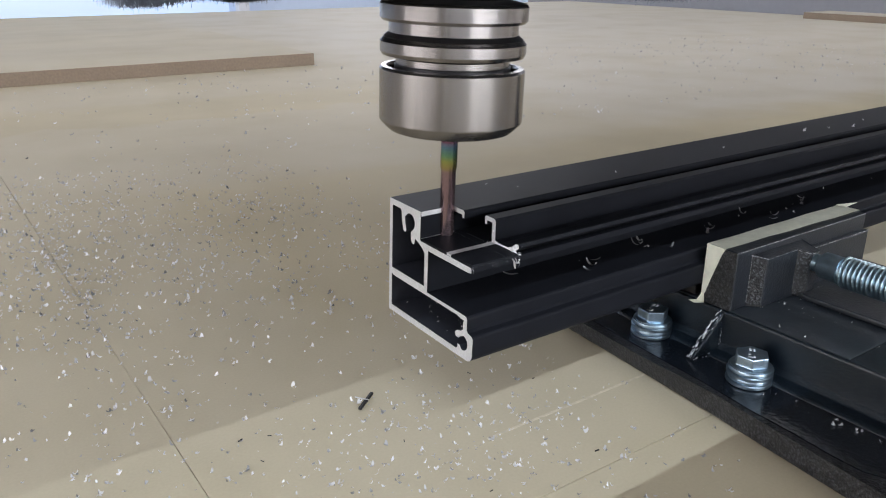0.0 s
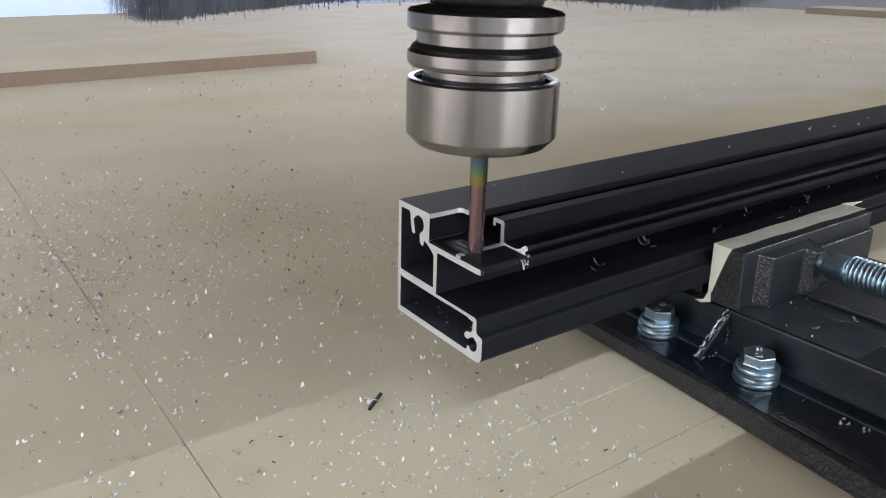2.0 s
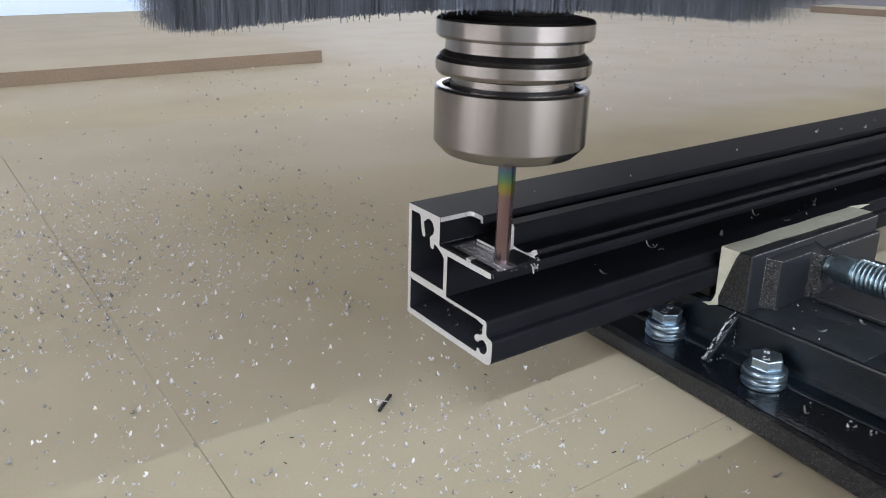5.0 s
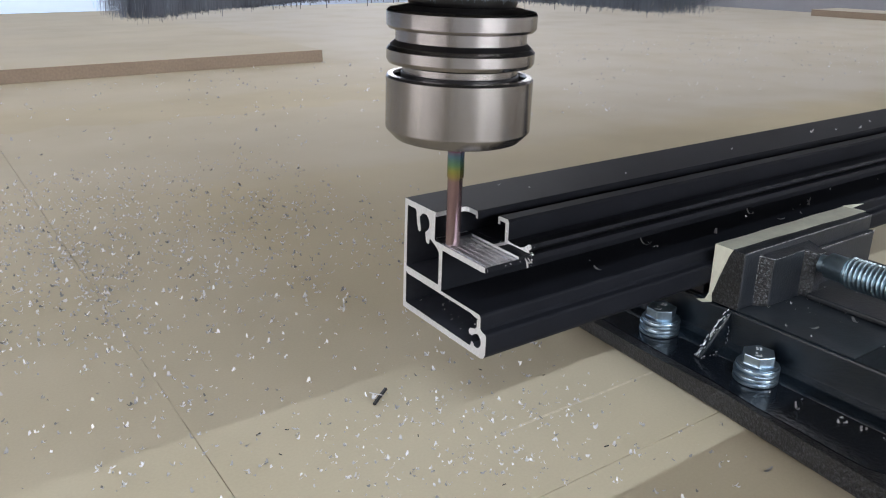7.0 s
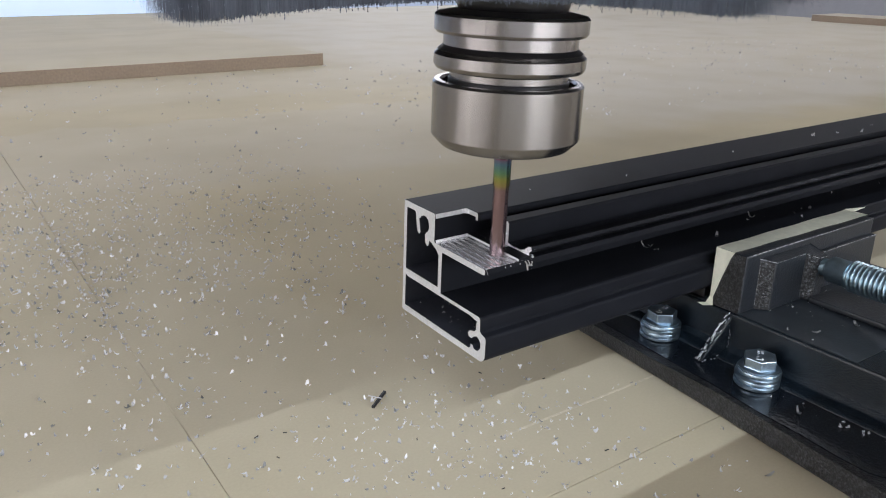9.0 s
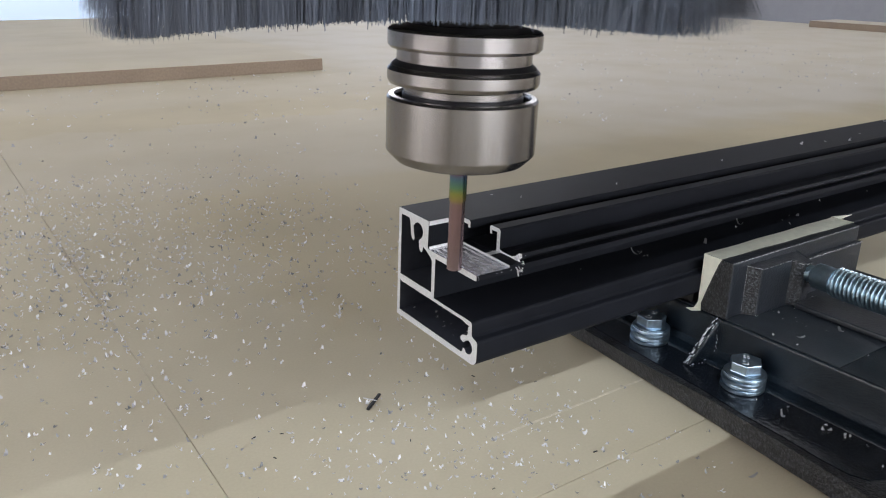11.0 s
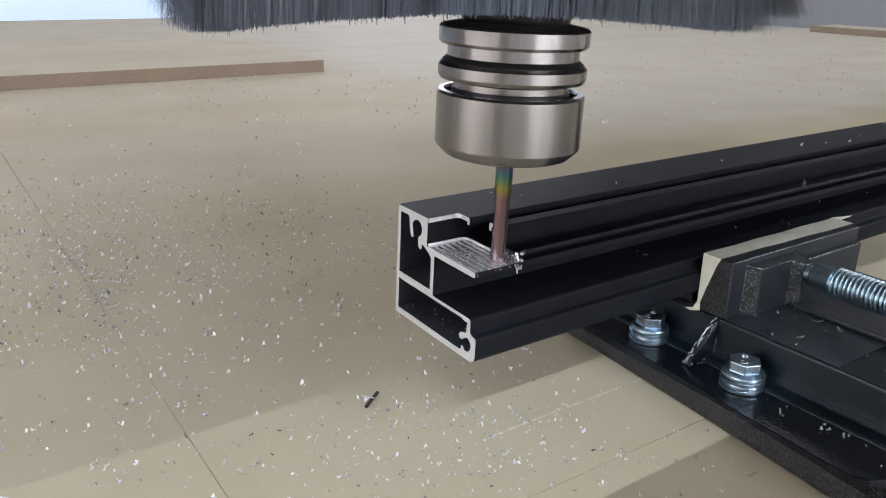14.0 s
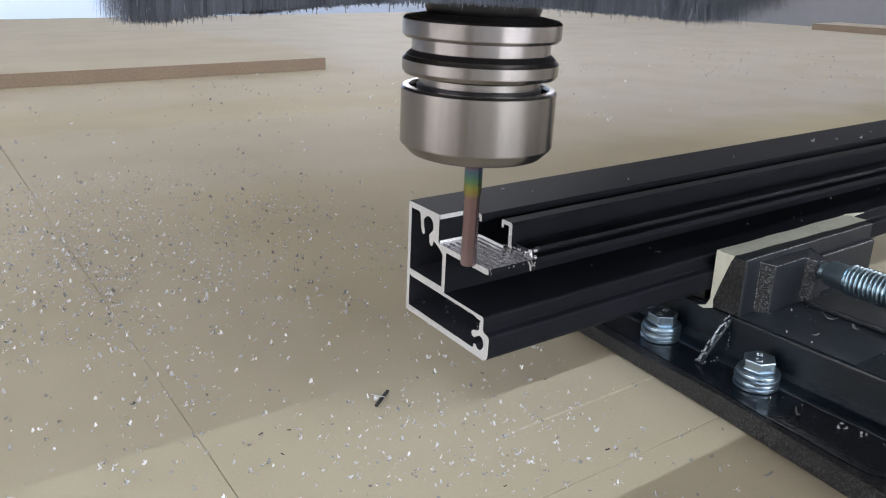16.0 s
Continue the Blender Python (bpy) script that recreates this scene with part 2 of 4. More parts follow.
def dust(mat):
    """Pale milling dust over the MDF, swept into bands; clean and browner where it has been wiped."""
    t = mat.node_tree
    n = t.nodes
    co = n["Texture Coordinate"].outputs["Object"]

    def math_node(op, a, b):
        k = n.new("ShaderNodeMath")
        k.operation, k.use_clamp = op, op == "MAXIMUM"
        for slot, v in enumerate((a, b)):
            if isinstance(v, float):
                k.inputs[slot].default_value = v
            else:
                t.links.new(v, k.inputs[slot])
        return k.outputs[0]

    def ease(value, lo, hi):
        r = n.new("ShaderNodeMapRange")
        r.interpolation_type = "SMOOTHSTEP"
        r.inputs["From Min"].default_value, r.inputs["From Max"].default_value = lo, hi
        t.links.new(value, r.inputs["Value"])
        return r.outputs[0]

    def noise_at(scale, detail):
        x = n.new("ShaderNodeTexNoise")
        x.inputs["Scale"].default_value, x.inputs["Detail"].default_value = scale, detail
        t.links.new(co, x.inputs["Vector"])
        return x.outputs["Fac"]

    sep = n.new("ShaderNodeSeparateXYZ")
    t.links.new(co, sep.inputs[0])
    wobble = math_node("MULTIPLY", math_node("SUBTRACT", noise_at(14, 4), 0.5), 0.10)
    # distance across the sweeping direction, which runs nearly along x
    across = math_node("ADD", math_node("ADD", sep.outputs["Y"], math_node("MULTIPLY", sep.outputs["X"], 0.07)), wobble)
    wide = math_node("ADD", sep.outputs["X"], math_node("MULTIPLY", wobble, 1.5))
    beyond = math_node("MULTIPLY", ease(across, 0.30, 0.36), 0.42)
    swept = math_node("MULTIPLY", math_node("MULTIPLY", ease(across, 0.595, 0.615), math_node("SUBTRACT", 1.0, ease(across, 0.70, 0.77))), math_node("SUBTRACT", 1.0, ease(wide, 0.30, 0.55)))
    left = math_node("MULTIPLY", math_node("SUBTRACT", 1.0, ease(wide, -0.03, 0.03)), 0.30)
    right = math_node("MULTIPLY", math_node("MULTIPLY", ease(wide, 0.30, 0.62), ease(across, 0.30, 0.40)), 0.95)
    front = math_node("MULTIPLY", math_node("SUBTRACT", 1.0, ease(across, 0.02, 0.10)), 0.32)
    mask = math_node("MAXIMUM", math_node("MAXIMUM", math_node("MAXIMUM", beyond, left), right), front)
    mask = math_node("MULTIPLY", mask, math_node("SUBTRACT", 1.0, math_node("MULTIPLY", swept, 0.75)))
    mask = math_node("MULTIPLY", mask, math_node("ADD", 0.6, math_node("MULTIPLY", ease(noise_at(9, 3), 0.25, 0.65), 0.4)))
    mix = n.new("ShaderNodeMixRGB")
    mix.inputs["Color2"].default_value = (0.54, 0.508, 0.447, 1)
    t.links.new(math_node("MULTIPLY", mask, 0.75), mix.inputs["Fac"])
    hsv, b = n["Hue/Saturation/Value"], n["Principled BSDF"]
    hsv.inputs["Color"].default_value = (0.488, 0.420, 0.281, 1)
    t.links.new(hsv.outputs[0], mix.inputs["Color1"])
    t.links.new(mix.outputs[0], b.inputs["Base Color"])


bristle_variation()
streaks(MDF)
dust(MDF)
milled_marks()
turned(STEEL)
flake_tones(CHIP, (0.20, 0.197, 0.195), (0.83, 0.82, 0.84))
hammered(CAST)
flake_tones(CHIP_GREY, (0.13, 0.127, 0.122), (0.86, 0.85, 0.86))
CARBIDE = carbide()

# ---------------------------------------------------------------- mesh helpers (millimetres in, metres out)
MM = 0.001


def part(name, bm, mats, parent=None, label="", smooth=None, at=None):
    """Links a bmesh as one mesh object, under a thing or a part."""
    me = bpy.data.meshes.new(name)
    bmesh.ops.recalc_face_normals(bm, faces=bm.faces[:])
    if smooth is not None:
        for f in bm.faces:
            f.smooth = True
        for e in bm.edges:
            if len(e.link_faces) == 2 and e.calc_face_angle(0) > radians(smooth):
                e.smooth = False
    bm.to_mesh(me)
    bm.free()
    for m in (mats if isinstance(mats, (list, tuple)) else (mats,)):
        me.materials.append(m)
    ob = new(name, me)
    if parent is not None:
        ob.parent = parent
    if at is not None:
        ob.location = [c * MM for c in at]
    if label:
        ob["label"] = label
    return ob


def thing(name, label, category, at=(0, 0, 0), turn=0, group="", kind=""):
    e = new(name)
    e.empty_display_size = 0.01
    e.location, e.rotation_euler = [c * MM for c in at], (0, 0, radians(turn))
    return tagged(e, label, category, group, kind)


def box(x0, x1, y0, y1, z0, z1, bevel=0.0, seg=2, bm=None):
    own = bmesh.new()
    bmesh.ops.create_cube(own, size=1)
    for v in own.verts:
        v.co = ((x0 + x1) / 2 + v.co.x * (x1 - x0), (y0 + y1) / 2 + v.co.y * (y1 - y0), (z0 + z1) / 2 + v.co.z * (z1 - z0))
        v.co *= MM
    if bevel:
        bmesh.ops.bevel(own, geom=own.edges[:], offset=bevel * MM, segments=seg, affect="EDGES", profile=0.5)
    return merge(bm, own)


def merge(bm, own):
    if bm is None:
        return own
    me = bpy.data.meshes.new("tmp")
    own.to_mesh(me)
    own.free()
    bm.from_mesh(me)
    bpy.data.meshes.remove(me)
    return bm


def prism(outline, axis, lo, hi, holes=(), bm=None, bevel=0.0):
    """Extrudes an outline with holes. axis 'x': outline in (y, z); 'z': in (x, y); 'y': in (x, z). Cap faces at lo have material 1."""
    own = bmesh.new()

    def at(p, h):
        return Vector({"x": (h, p[0], p[1]), "z": (p[0], p[1], h), "y": (p[0], h, p[1])}[axis]) * MM

    for h, mat in ((lo, 1), (hi, 0)):
        edges = []
        for loop in (outline, *holes):
            vs = [own.verts.new(at(p, h)) for p in loop]
            edges += [own.edges.new((vs[i], vs[(i + 1) % len(vs)])) for i in range(len(vs))]
        made = bmesh.ops.triangle_fill(own, edges=edges, use_beauty=True, use_dissolve=False)
        for f in made["geom"]:
            if isinstance(f, bmesh.types.BMFace):
                f.material_index = mat
    for loop in (outline, *holes):
        a = [own.verts.new(at(p, lo)) for p in loop]
        b = [own.verts.new(at(p, hi)) for p in loop]
        for i in range(len(loop)):
            j = (i + 1) % len(loop)
            own.faces.new((a[i], a[j], b[j], b[i]))
    bmesh.ops.remove_doubles(own, verts=own.verts[:], dist=1e-7)
    if bevel:
        bmesh.ops.bevel(own, geom=[e for e in own.edges if e.is_manifold and e.calc_face_angle(0) > 0.5], offset=bevel * MM, segments=2,
                        affect="EDGES", profile=0.5)
    return merge(bm, own)


def lathe(rows, seg=96, bm=None, dx=0, dy=0):
    """Turned part: rows of (radius, height) in mm, closed on the axis at both ends where the radius is 0."""
    own = bmesh.new()
    rings = []
    for r, z in rows:
        if r == 0:
            rings.append([own.verts.new((dx * MM, dy * MM, z * MM))])
        else:
            rings.append([own.verts.new(((dx + r * math.cos(6.283185 * i / seg)) * MM, (dy + r * math.sin(6.283185 * i / seg)) * MM, z * MM)) for i in range(seg)])
    for a, b in zip(rings, rings[1:]):
        for i in range(seg):
            j = (i + 1) % seg
            own.faces.new([v for v in dict.fromkeys((a[i % len(a)], a[j % len(a)], b[j % len(b)], b[i % len(b)]))])
    return merge(bm, own)


def arc(cx, cy, r, a0, a1, n=8):
    return [(cx + r * math.cos(radians(a0 + (a1 - a0) * i / n)), cy + r * math.sin(radians(a0 + (a1 - a0) * i / n))) for i in range(n + 1)]


# ---------------------------------------------------------------- the room
def room():
    x0, x1, y0, y1, z0, z1 = -3500, 4500, -3500, 4000, -800, 2400
    tagged(part("floor", box(x0 - 200, x1 + 200, y0 - 200, y1 + 200, z0 - 100, z0), FLOOR), "grey concrete workshop floor", "floor", kind="structure")
    tagged(part("ceiling", box(x0 - 200, x1 + 200, y0 - 200, y1 + 200, z1, z1 + 100), WALL), "white painted workshop ceiling", "ceiling", kind="structure")

    def wall(name, axis, at, lo, hi, holes, mat=WALL, label="white painted workshop wall"):
        outer = [(lo, z0), (hi, z0), (hi, z1), (lo, z1)]
        bm = prism(outer, axis, at, at + (200 if at > 0 else -200), holes)
        for f in bm.faces:
            f.material_index = 0
        tagged(part(name, bm, mat), label, "wall", kind="structure")

    def hole(a, b, c, d):
        return [(a, c), (b, c), (b, d), (a, d)]

    wall("wall_south", "y", y0, x0 - 200, x1 + 200, [hole(-400, 2200, 0, 1500)])
    wall("wall_north", "y", y1, x0 - 200, x1 + 200, [hole(1800, 4200, 350, 1650), hole(-3000, 1500, -700, 900)], WALL_BLUE, "pale blue painted workshop wall")
    wall("wall_west", "x", x0, y0, y1, [hole(-2700, 1600, 0, 1500)])
    wall("wall_east", "x", x1, y0, y1, [hole(-2500, 100, 100, 1600)])

    def window(name, axis, at, lo, hi, zlo, zhi, bars):
        w = thing(name, "white framed workshop window with upright glazing bars", "window", kind="structure")

        def piece(kind, a, b, c, d):
            part(kind, box(a, b, at - 25, at + 25, c, d, 3, 1) if axis == "y" else box(at - 25, at + 25, a, b, c, d, 3, 1), WALL, w)

        piece("window_sill", lo, hi, zlo + 1, zlo + 45)
        piece("window_head", lo, hi, zhi - 45, zhi - 1)
        for k in range(bars + 2):
            c = lo + 31 + (hi - lo - 62) * k / (bars + 1)
            piece("glazing_bar", c - 30, c + 30, zlo + 46, zhi - 46)

    # windows 1 to 4 are added out of view, round the fill lamps
    window("window_1", "y", y0 + 80, -400, 2200, 0, 1500, 5)
    window("window_2", "x", x0 + 80, -2700, 1600, 0, 1500, 4)
    window("window_3", "y", y1 - 80, 1800, 4200, 350, 1650, 2)
    window("window_5", "y", y1 - 80, -3000, 1500, -700, 900, 2)
    outside = bpy.data.materials.new("bright_outside")
    outside.use_nodes = True
    e = outside.node_tree.nodes["Principled BSDF"]
    e.inputs["Base Color"].default_value = (0.6, 0.7, 0.8, 1)
    e.inputs["Emission Color"].default_value, e.inputs["Emission Strength"].default_value = (0.66, 0.79, 1.0, 1), 0.52
    tagged(part("backdrop", box(-5000, 3500, 4700, 4720, -1500, 2500), outside), "bright hazy daylight outside the window", "backdrop", kind="structure")
    window("window_4", "x", x1 - 80, -2500, 100, 100, 1600, 2)


room()


# ---------------------------------------------------------------- the machine table and what lies far back on it
def machine_table():
    t = thing("machine_table", "large router table covered with pale MDF spoilboard sheets", "table")
    part("bed", box(-1450, 2350, -1100, 2380, -60, -19.2), GREY, t, "grey steel table bed")
    # sheets with fine scored joints between them
    for x0, x1, y0, y1 in ((-1450, -85.26, -1100, 150), (-1450, -85.55, 150.02, 2380), (-85.0, 2350, -1100, -87.0), (-85.0, 2350, -86.55, 2380)):
        part("sheet", box(x0, x1, y0, y1, -19, 0, 0.06, 1), MDF, t)
    part("score_mark", box(8, 236, -51.9, -50.8, -0.05, 0.05), MDF_PALE, t, "pale scored line")
    part("leg", box(-1380, -1280, -1030, -930, -800, -60, 3), GREY, t)
    for x, y in ((2180, -1030), (-1380, 2210), (2180, 2210)):
        part("leg", box(x, x + 100, y, y + 100, -800, -60, 3), GREY, t)


machine_table()


def boards():
    b = part("mdf_board", box(-900, 432, 950, 1440, 0.1, 19.1, 0.6), MDF)
    for f in b.data.polygons:
        f.material_index = 0
    b.data.materials.append(MDF_EDGE)
    for f in b.data.polygons:
        if abs(f.normal.z) < 0.5:
            f.material_index = 1
    tagged(b, "loose MDF board with a brown edge lying flat", "board")
    c = part("mdf_offcut", box(2200, 2345, 520, 1185, 0.1, 19.1, 0.6), [MDF, MDF_EDGE])
    for f in c.data.polygons:
        if abs(f.normal.z) < 0.5:
            f.material_index = 1
    tagged(c, "MDF offcut strip lying at the table's edge", "board")


boards()


def cabinet():
    c = thing("machine_cabinet", "plain grey steel machine cabinet behind the table", "cabinet", at=(3000, 1500, -800))
    part("body", box(-350, 350, -1500, 1500, 60, 1500, 8), GREY, c)
    part("plinth", box(-320, 320, -1470, 1470, 0, 60), RUBBER, c)


cabinet()


# ---------------------------------------------------------------- unseen gantry over the table, added to block light
def gantry():
    g = thing("gantry", "unseen grey gantry beams placed to shade the router table", "gantry")
    # beam edges are set by where the tube's shadows must fall
    part("front_shade_beam", box(-230, 2099.8, -243, 110, 340, 400, 5), GREY, g)
    part("high_shade_beam", box(-1300, 2200, -495, -60, 1000, 1060, 5), GREY, g)
    part("rear_shade_beam", box(-1199.8, 2099.8, -560, -301, 240, 300, 4), GREY, g)
    # added mass that darkens the table and the profile's reflection
    part("head", box(30, 460, 150, 360, 262, 420, 5), GREY, g)
    part("bracket", box(160, 420, 110.2, 149.8, 345, 395, 3), GREY, g)
    for x, y in ((-1300, -250), (2100, 110)):
        part("upright", box(x, x + 100, -1080, -780, 0.1, 1060, 5), GREY, g)
        part("rail", box(x, x + 100, -779.8, -495.2, 1000, 1060, 4), GREY, g)
        part("side_plate", box(x, x + 100, -779.8, y, 200, 402, 4), GREY, g)


gantry()

# ---------------------------------------------------------------- the aluminium profile
L, Z0, Z1 = 620.0, 34.1, 78.7       # length, underside, top
FLOOR_Z = 68.0                      # milled pocket floor
CUT_LEAN = 1.0 / 44.0               # the sawn end leans a little


def profile_section():
    """Outer outline and the two chambers of the extrusion in (y, z)."""
    outer = [(0.0, Z1), (-20.4, Z1)]
    outer += [(-20.4, FLOOR_Z + 0.5), (-20.9, FLOOR_Z)]
    outer += [(-50.4, FLOOR_Z), (-50.6, 66.2), (-49.0, 65.9), (-25.6, 65.9), (-25.6, 50.2)]
    outer += [(-48.4, 50.2)] + arc(-48.4, 49.0, 1.2, 90, 180, 3)
    outer += [(-49.7, 45.4), (-50.6, 44.6), (-52.0, 44.3)] + arc(-52.0, 43.1, 1.2, 90, 180, 3)
    outer += [(-53.2, 37.2)] + arc(-50.2, 37.3, 3.0, 180, 270, 5) + [(-0.5, Z0), (0.0, Z0 + 0.5)]
    upper = [(-1.9, 76.4), (-7.3, 76.4), (-7.9, 75.6), (-8.6, 71.0), (-9.4, 68.8), (-10.6, 68.4), (-11.3, 69.4), (-10.6, 72.0), (-10.2, 74.3)]
    upper += arc(-13.6, 73.0, 3.2, 30, 245, 10)
    upper += [(-14.2, 69.2), (-14.6, 66.4), (-15.2, 65.6), (-16.4, 65.4), (-17.0, 66.4), (-17.2, 67.8), (-19.0, 67.2), (-21.8, 65.7), (-23.4, 64.2), (-23.6, 51.9), (-1.9, 51.9)]
    lower = [(-1.9, 49.6), (-1.9, 36.6), (-44.2, 36.6), (-44.9, 37.4), (-45.0, 38.6), (-46.2, 38.5), (-46.8, 37.6)]
    lower += arc(-47.8, 40.0, 2.7, 285, 95, 8)
    lower += [(-46.4, 41.9), (-45.2, 40.8), (-43.6, 41.0), (-43.2, 42.2), (-44.2, 43.4), (-46.6, 44.0), (-47.6, 45.0), (-47.5, 47.2), (-48.0, 48.3), (-46.0, 48.4)]
    lower += [(-44.0, 48.9), (-3.0, 49.0)]
    return outer, [upper, lower]


def profile():
    p = thing("aluminium_profile", "black anodised aluminium extrusion with bright sawn end, clamped in vise", "profile")
    p.matrix_world = pose(0, 0.0004, 0.0341, 1.1, 0, 0) @ pose(0, 0, -0.0341)
    outer, holes = profile_section()
    bm = prism(outer, "x", 0, L, holes)
    for f in bm.faces:
        c = f.calc_center_median()
        if abs(f.normal.z) > 0.9 and abs(c.z - FLOOR_Z * MM) < 2e-4:
            f.material_index = 2
    for f in bm.faces:
        c = f.calc_center_median() / MM
        if abs(f.normal.x) < 0.5 and any(abs(c.y - (p[0] + q[0]) / 2) + abs(c.z - (p[1] + q[1]) / 2) < 0.05 for h in holes for p, q in zip(h, h[1:] + h[:1])):
            f.material_index = 3
    for v in bm.verts:
        if v.co.x < 1e-5:
            v.co.x = -(Z1 * MM - v.co.z) * CUT_LEAN
    part("body", bm, [ANODISED, CUT, MILLED, INNER], p)
    # overhanging lip of the top plate, milled away near the end with a round corner
    lip = [(-20.4, Z1), (-26.9, Z1), (-27.5, Z1 - 0.6), (-27.5, 75.9), (-26.2, 75.9), (-26.2, 77.0), (-20.4, 77.0)]
    bm = prism(lip, "x", 13.6, L)
    part("top_lip", bm, [ANODISED, CUT], p)
    bm = prism([(11.6, -20.4)] + [(11.6 + 2.0 * math.sin(radians(a)), -22.4 + 2.0 * math.cos(radians(a))) for a in range(0, 91, 15)] + [(13.6, -20.4)], "z", 77.0, Z1)
    for f in bm.faces:
        f.material_index = 0 if abs(f.normal.z) > 0.5 else 1
    part("lip_corner", bm, [ANODISED, BRIGHT], p)
    # milled edge of the top plate along the cut
    part("cut_edge", box(0.2, 11.6, -20.6, -20.35, 77.0, Z1 - 0.05), CUT, p, "bright milled edge")
    part("shelf_cover", box(21.6, L, -50.45, -39.3, FLOOR_Z - 0.02, FLOOR_Z + 0.3), ANODISED, p)
    # rim left standing round the milled pocket
    rim = [(0.3, -20.45), (14.3, -20.45)] + arc(14.3, -23.5, 3.05, 90, 0, 5) + [(17.35, -36.0), (16.85, -36.0), (16.85, -23.5)] + arc(14.3, -23.5, 2.55, 0, 90, 5) + [(0.3, -20.95)]
    part("pocket_rim", prism(rim, "z", FLOOR_Z + 0.01, FLOOR_Z + 0.83), BRIGHT, p, "bright milled rim")
    part("slot_floor", box(17.36, 19.3, -36.2, -20.45, FLOOR_Z + 0.01, FLOOR_Z + 0.9), ANODISED, p)
    # burrs hanging from the shelf's cut edge
    rnd = random.Random(3)
    for x, y, size in ((0.4, -50.0, 1.6), (0.2, -47.5, 0.9), (17.0, -50.2, 3.4), (18.2, -50.2, 2.2), (0.1, -33.0, 1.0), (0.1, -41.0, 0.8)):
        bm = bmesh.new()
        rows = []
        for i in range(5):
            k = i / 4
            cx, cy, cz = x + size * 0.35 * math.sin(2.2 * k) * rnd.uniform(0.5, 1), y - size * 0.3 * k, FLOOR_Z - 0.3 - size * k
            w = (0.55 - 0.35 * k) * (0.6 + 0.25 * size)
            rows.append([bm.verts.new(Vector((cx + w * math.cos(a), cy + w * math.sin(a), cz)) * MM) for a in (0.3, 2.4, 4.5)])
        for p0, q0 in zip(rows, rows[1:]):
            for k in range(3):
                bm.faces.new((p0[k], p0[(k + 1) % 3], q0[(k + 1) % 3], q0[k]))
        bm.faces.new(rows[0]), bm.faces.new(rows[-1])
        part("burr", bm, CHIP, p, smooth=60)
    # ragged bright crumbs of metal along the cutter's edges
    def ragged(name, a, b, count, size, seed):
        own = random.Random(seed)
        bm, a, b = bmesh.new(), Vector(a), Vector(b)
        for _ in range(count):
            c = a.lerp(b, own.random()) + Vector([own.gauss(0, 0.12) for _ in range(3)])
            d = size * own.lognormvariate(0, 0.5)
            vs = [bm.verts.new((c + Vector([own.uniform(-d, d) for _ in range(3)])) * MM) for _ in range(4)]
            for q in ((0, 1, 2), (0, 3, 1), (1, 3, 2), (2, 3, 0)):
                bm.faces.new([vs[w] for w in q])
        part(name, bm, BRIGHT, p, "ragged bright burr")

    ragged("burr", (19.2, -36.4, FLOOR_Z + 1.0), (19.4, -50.4, FLOOR_Z + 0.6), 34, 0.42, 60)
    ragged("burr", (19.2, -46.0, FLOOR_Z + 1.0), (21.2, -50.6, FLOOR_Z + 3.2), 16, 0.45, 61)
    ragged("burr", (19.2, -37.2, FLOOR_Z + 1.2), (19.2, -37.2, 76.6), 14, 0.22, 62)
    ragged("burr", (-0.1, -24.0, FLOOR_Z - 0.3), (-0.1, -50.2, FLOOR_Z - 0.5), 26, 0.26, 63)
    ragged("burr", (0.2, -50.5, FLOOR_Z - 0.6), (17.5, -50.6, FLOOR_Z - 0.9), 7, 0.2, 64)
    ragged("burr", (-0.5, -2.0, 50.6), (-0.6, -25.0, 50.6), 16, 0.2, 65)
    ragged("burr", (-0.9, -4.0, 34.6), (-0.9, -46.0, 34.6), 14, 0.18, 66)
    ragged("burr", (20.4, -50.2, FLOOR_Z + 0.9), (19.4, -51.3, FLOOR_Z - 3.4), 14, 0.34, 67)
    ragged("burr", (17.3, -36.4, FLOOR_Z + 0.8), (19.3, -37.0, FLOOR_Z + 0.9), 10, 0.3, 68)
    rib = rib_section()
    part("rib", prism(rib, "x", 19.3, L), [ANODISED, CUT], p)
    # the gutter's milled end is coloured dark to paint its shade
    part("gutter", prism(gutter_section(), "x", 21.5, L), [ANODISED, INNER], p)
    return p


def rib_section():
    """Floor skin of the slot and the upright rib with its hooked top, in (y, z)."""
    f = FLOOR_Z
    return [(-20.6, f + 0.02), (-20.6, f + 0.9), (-36.2, f + 0.9), (-36.2, 75.9), (-33.3, 75.9), (-33.3, 74.4), (-32.0, 74.4), (-32.0, 76.9),
            (-32.6, 77.5), (-37.4, 77.5), (-38.1, 76.7), (-38.1, f + 1.6), (-38.4, f + 0.02)]


def gutter_section():
    """Outer gutter beside the rib, in (y, z)."""
    f = FLOOR_Z
    return [(-38.15, f + 1.9), (-40.2, f + 1.45), (-45.0, f + 1.5), (-47.2, f + 2.3), (-49.0, f + 3.9), (-50.4, f + 4.2), (-50.9, f + 3.0), (-50.0, f + 2.2),
            (-48.4, f + 0.9), (-45.8, f + 0.15), (-40.2, f + 0.02), (-38.45, f + 0.02)]


PROFILE = profile()

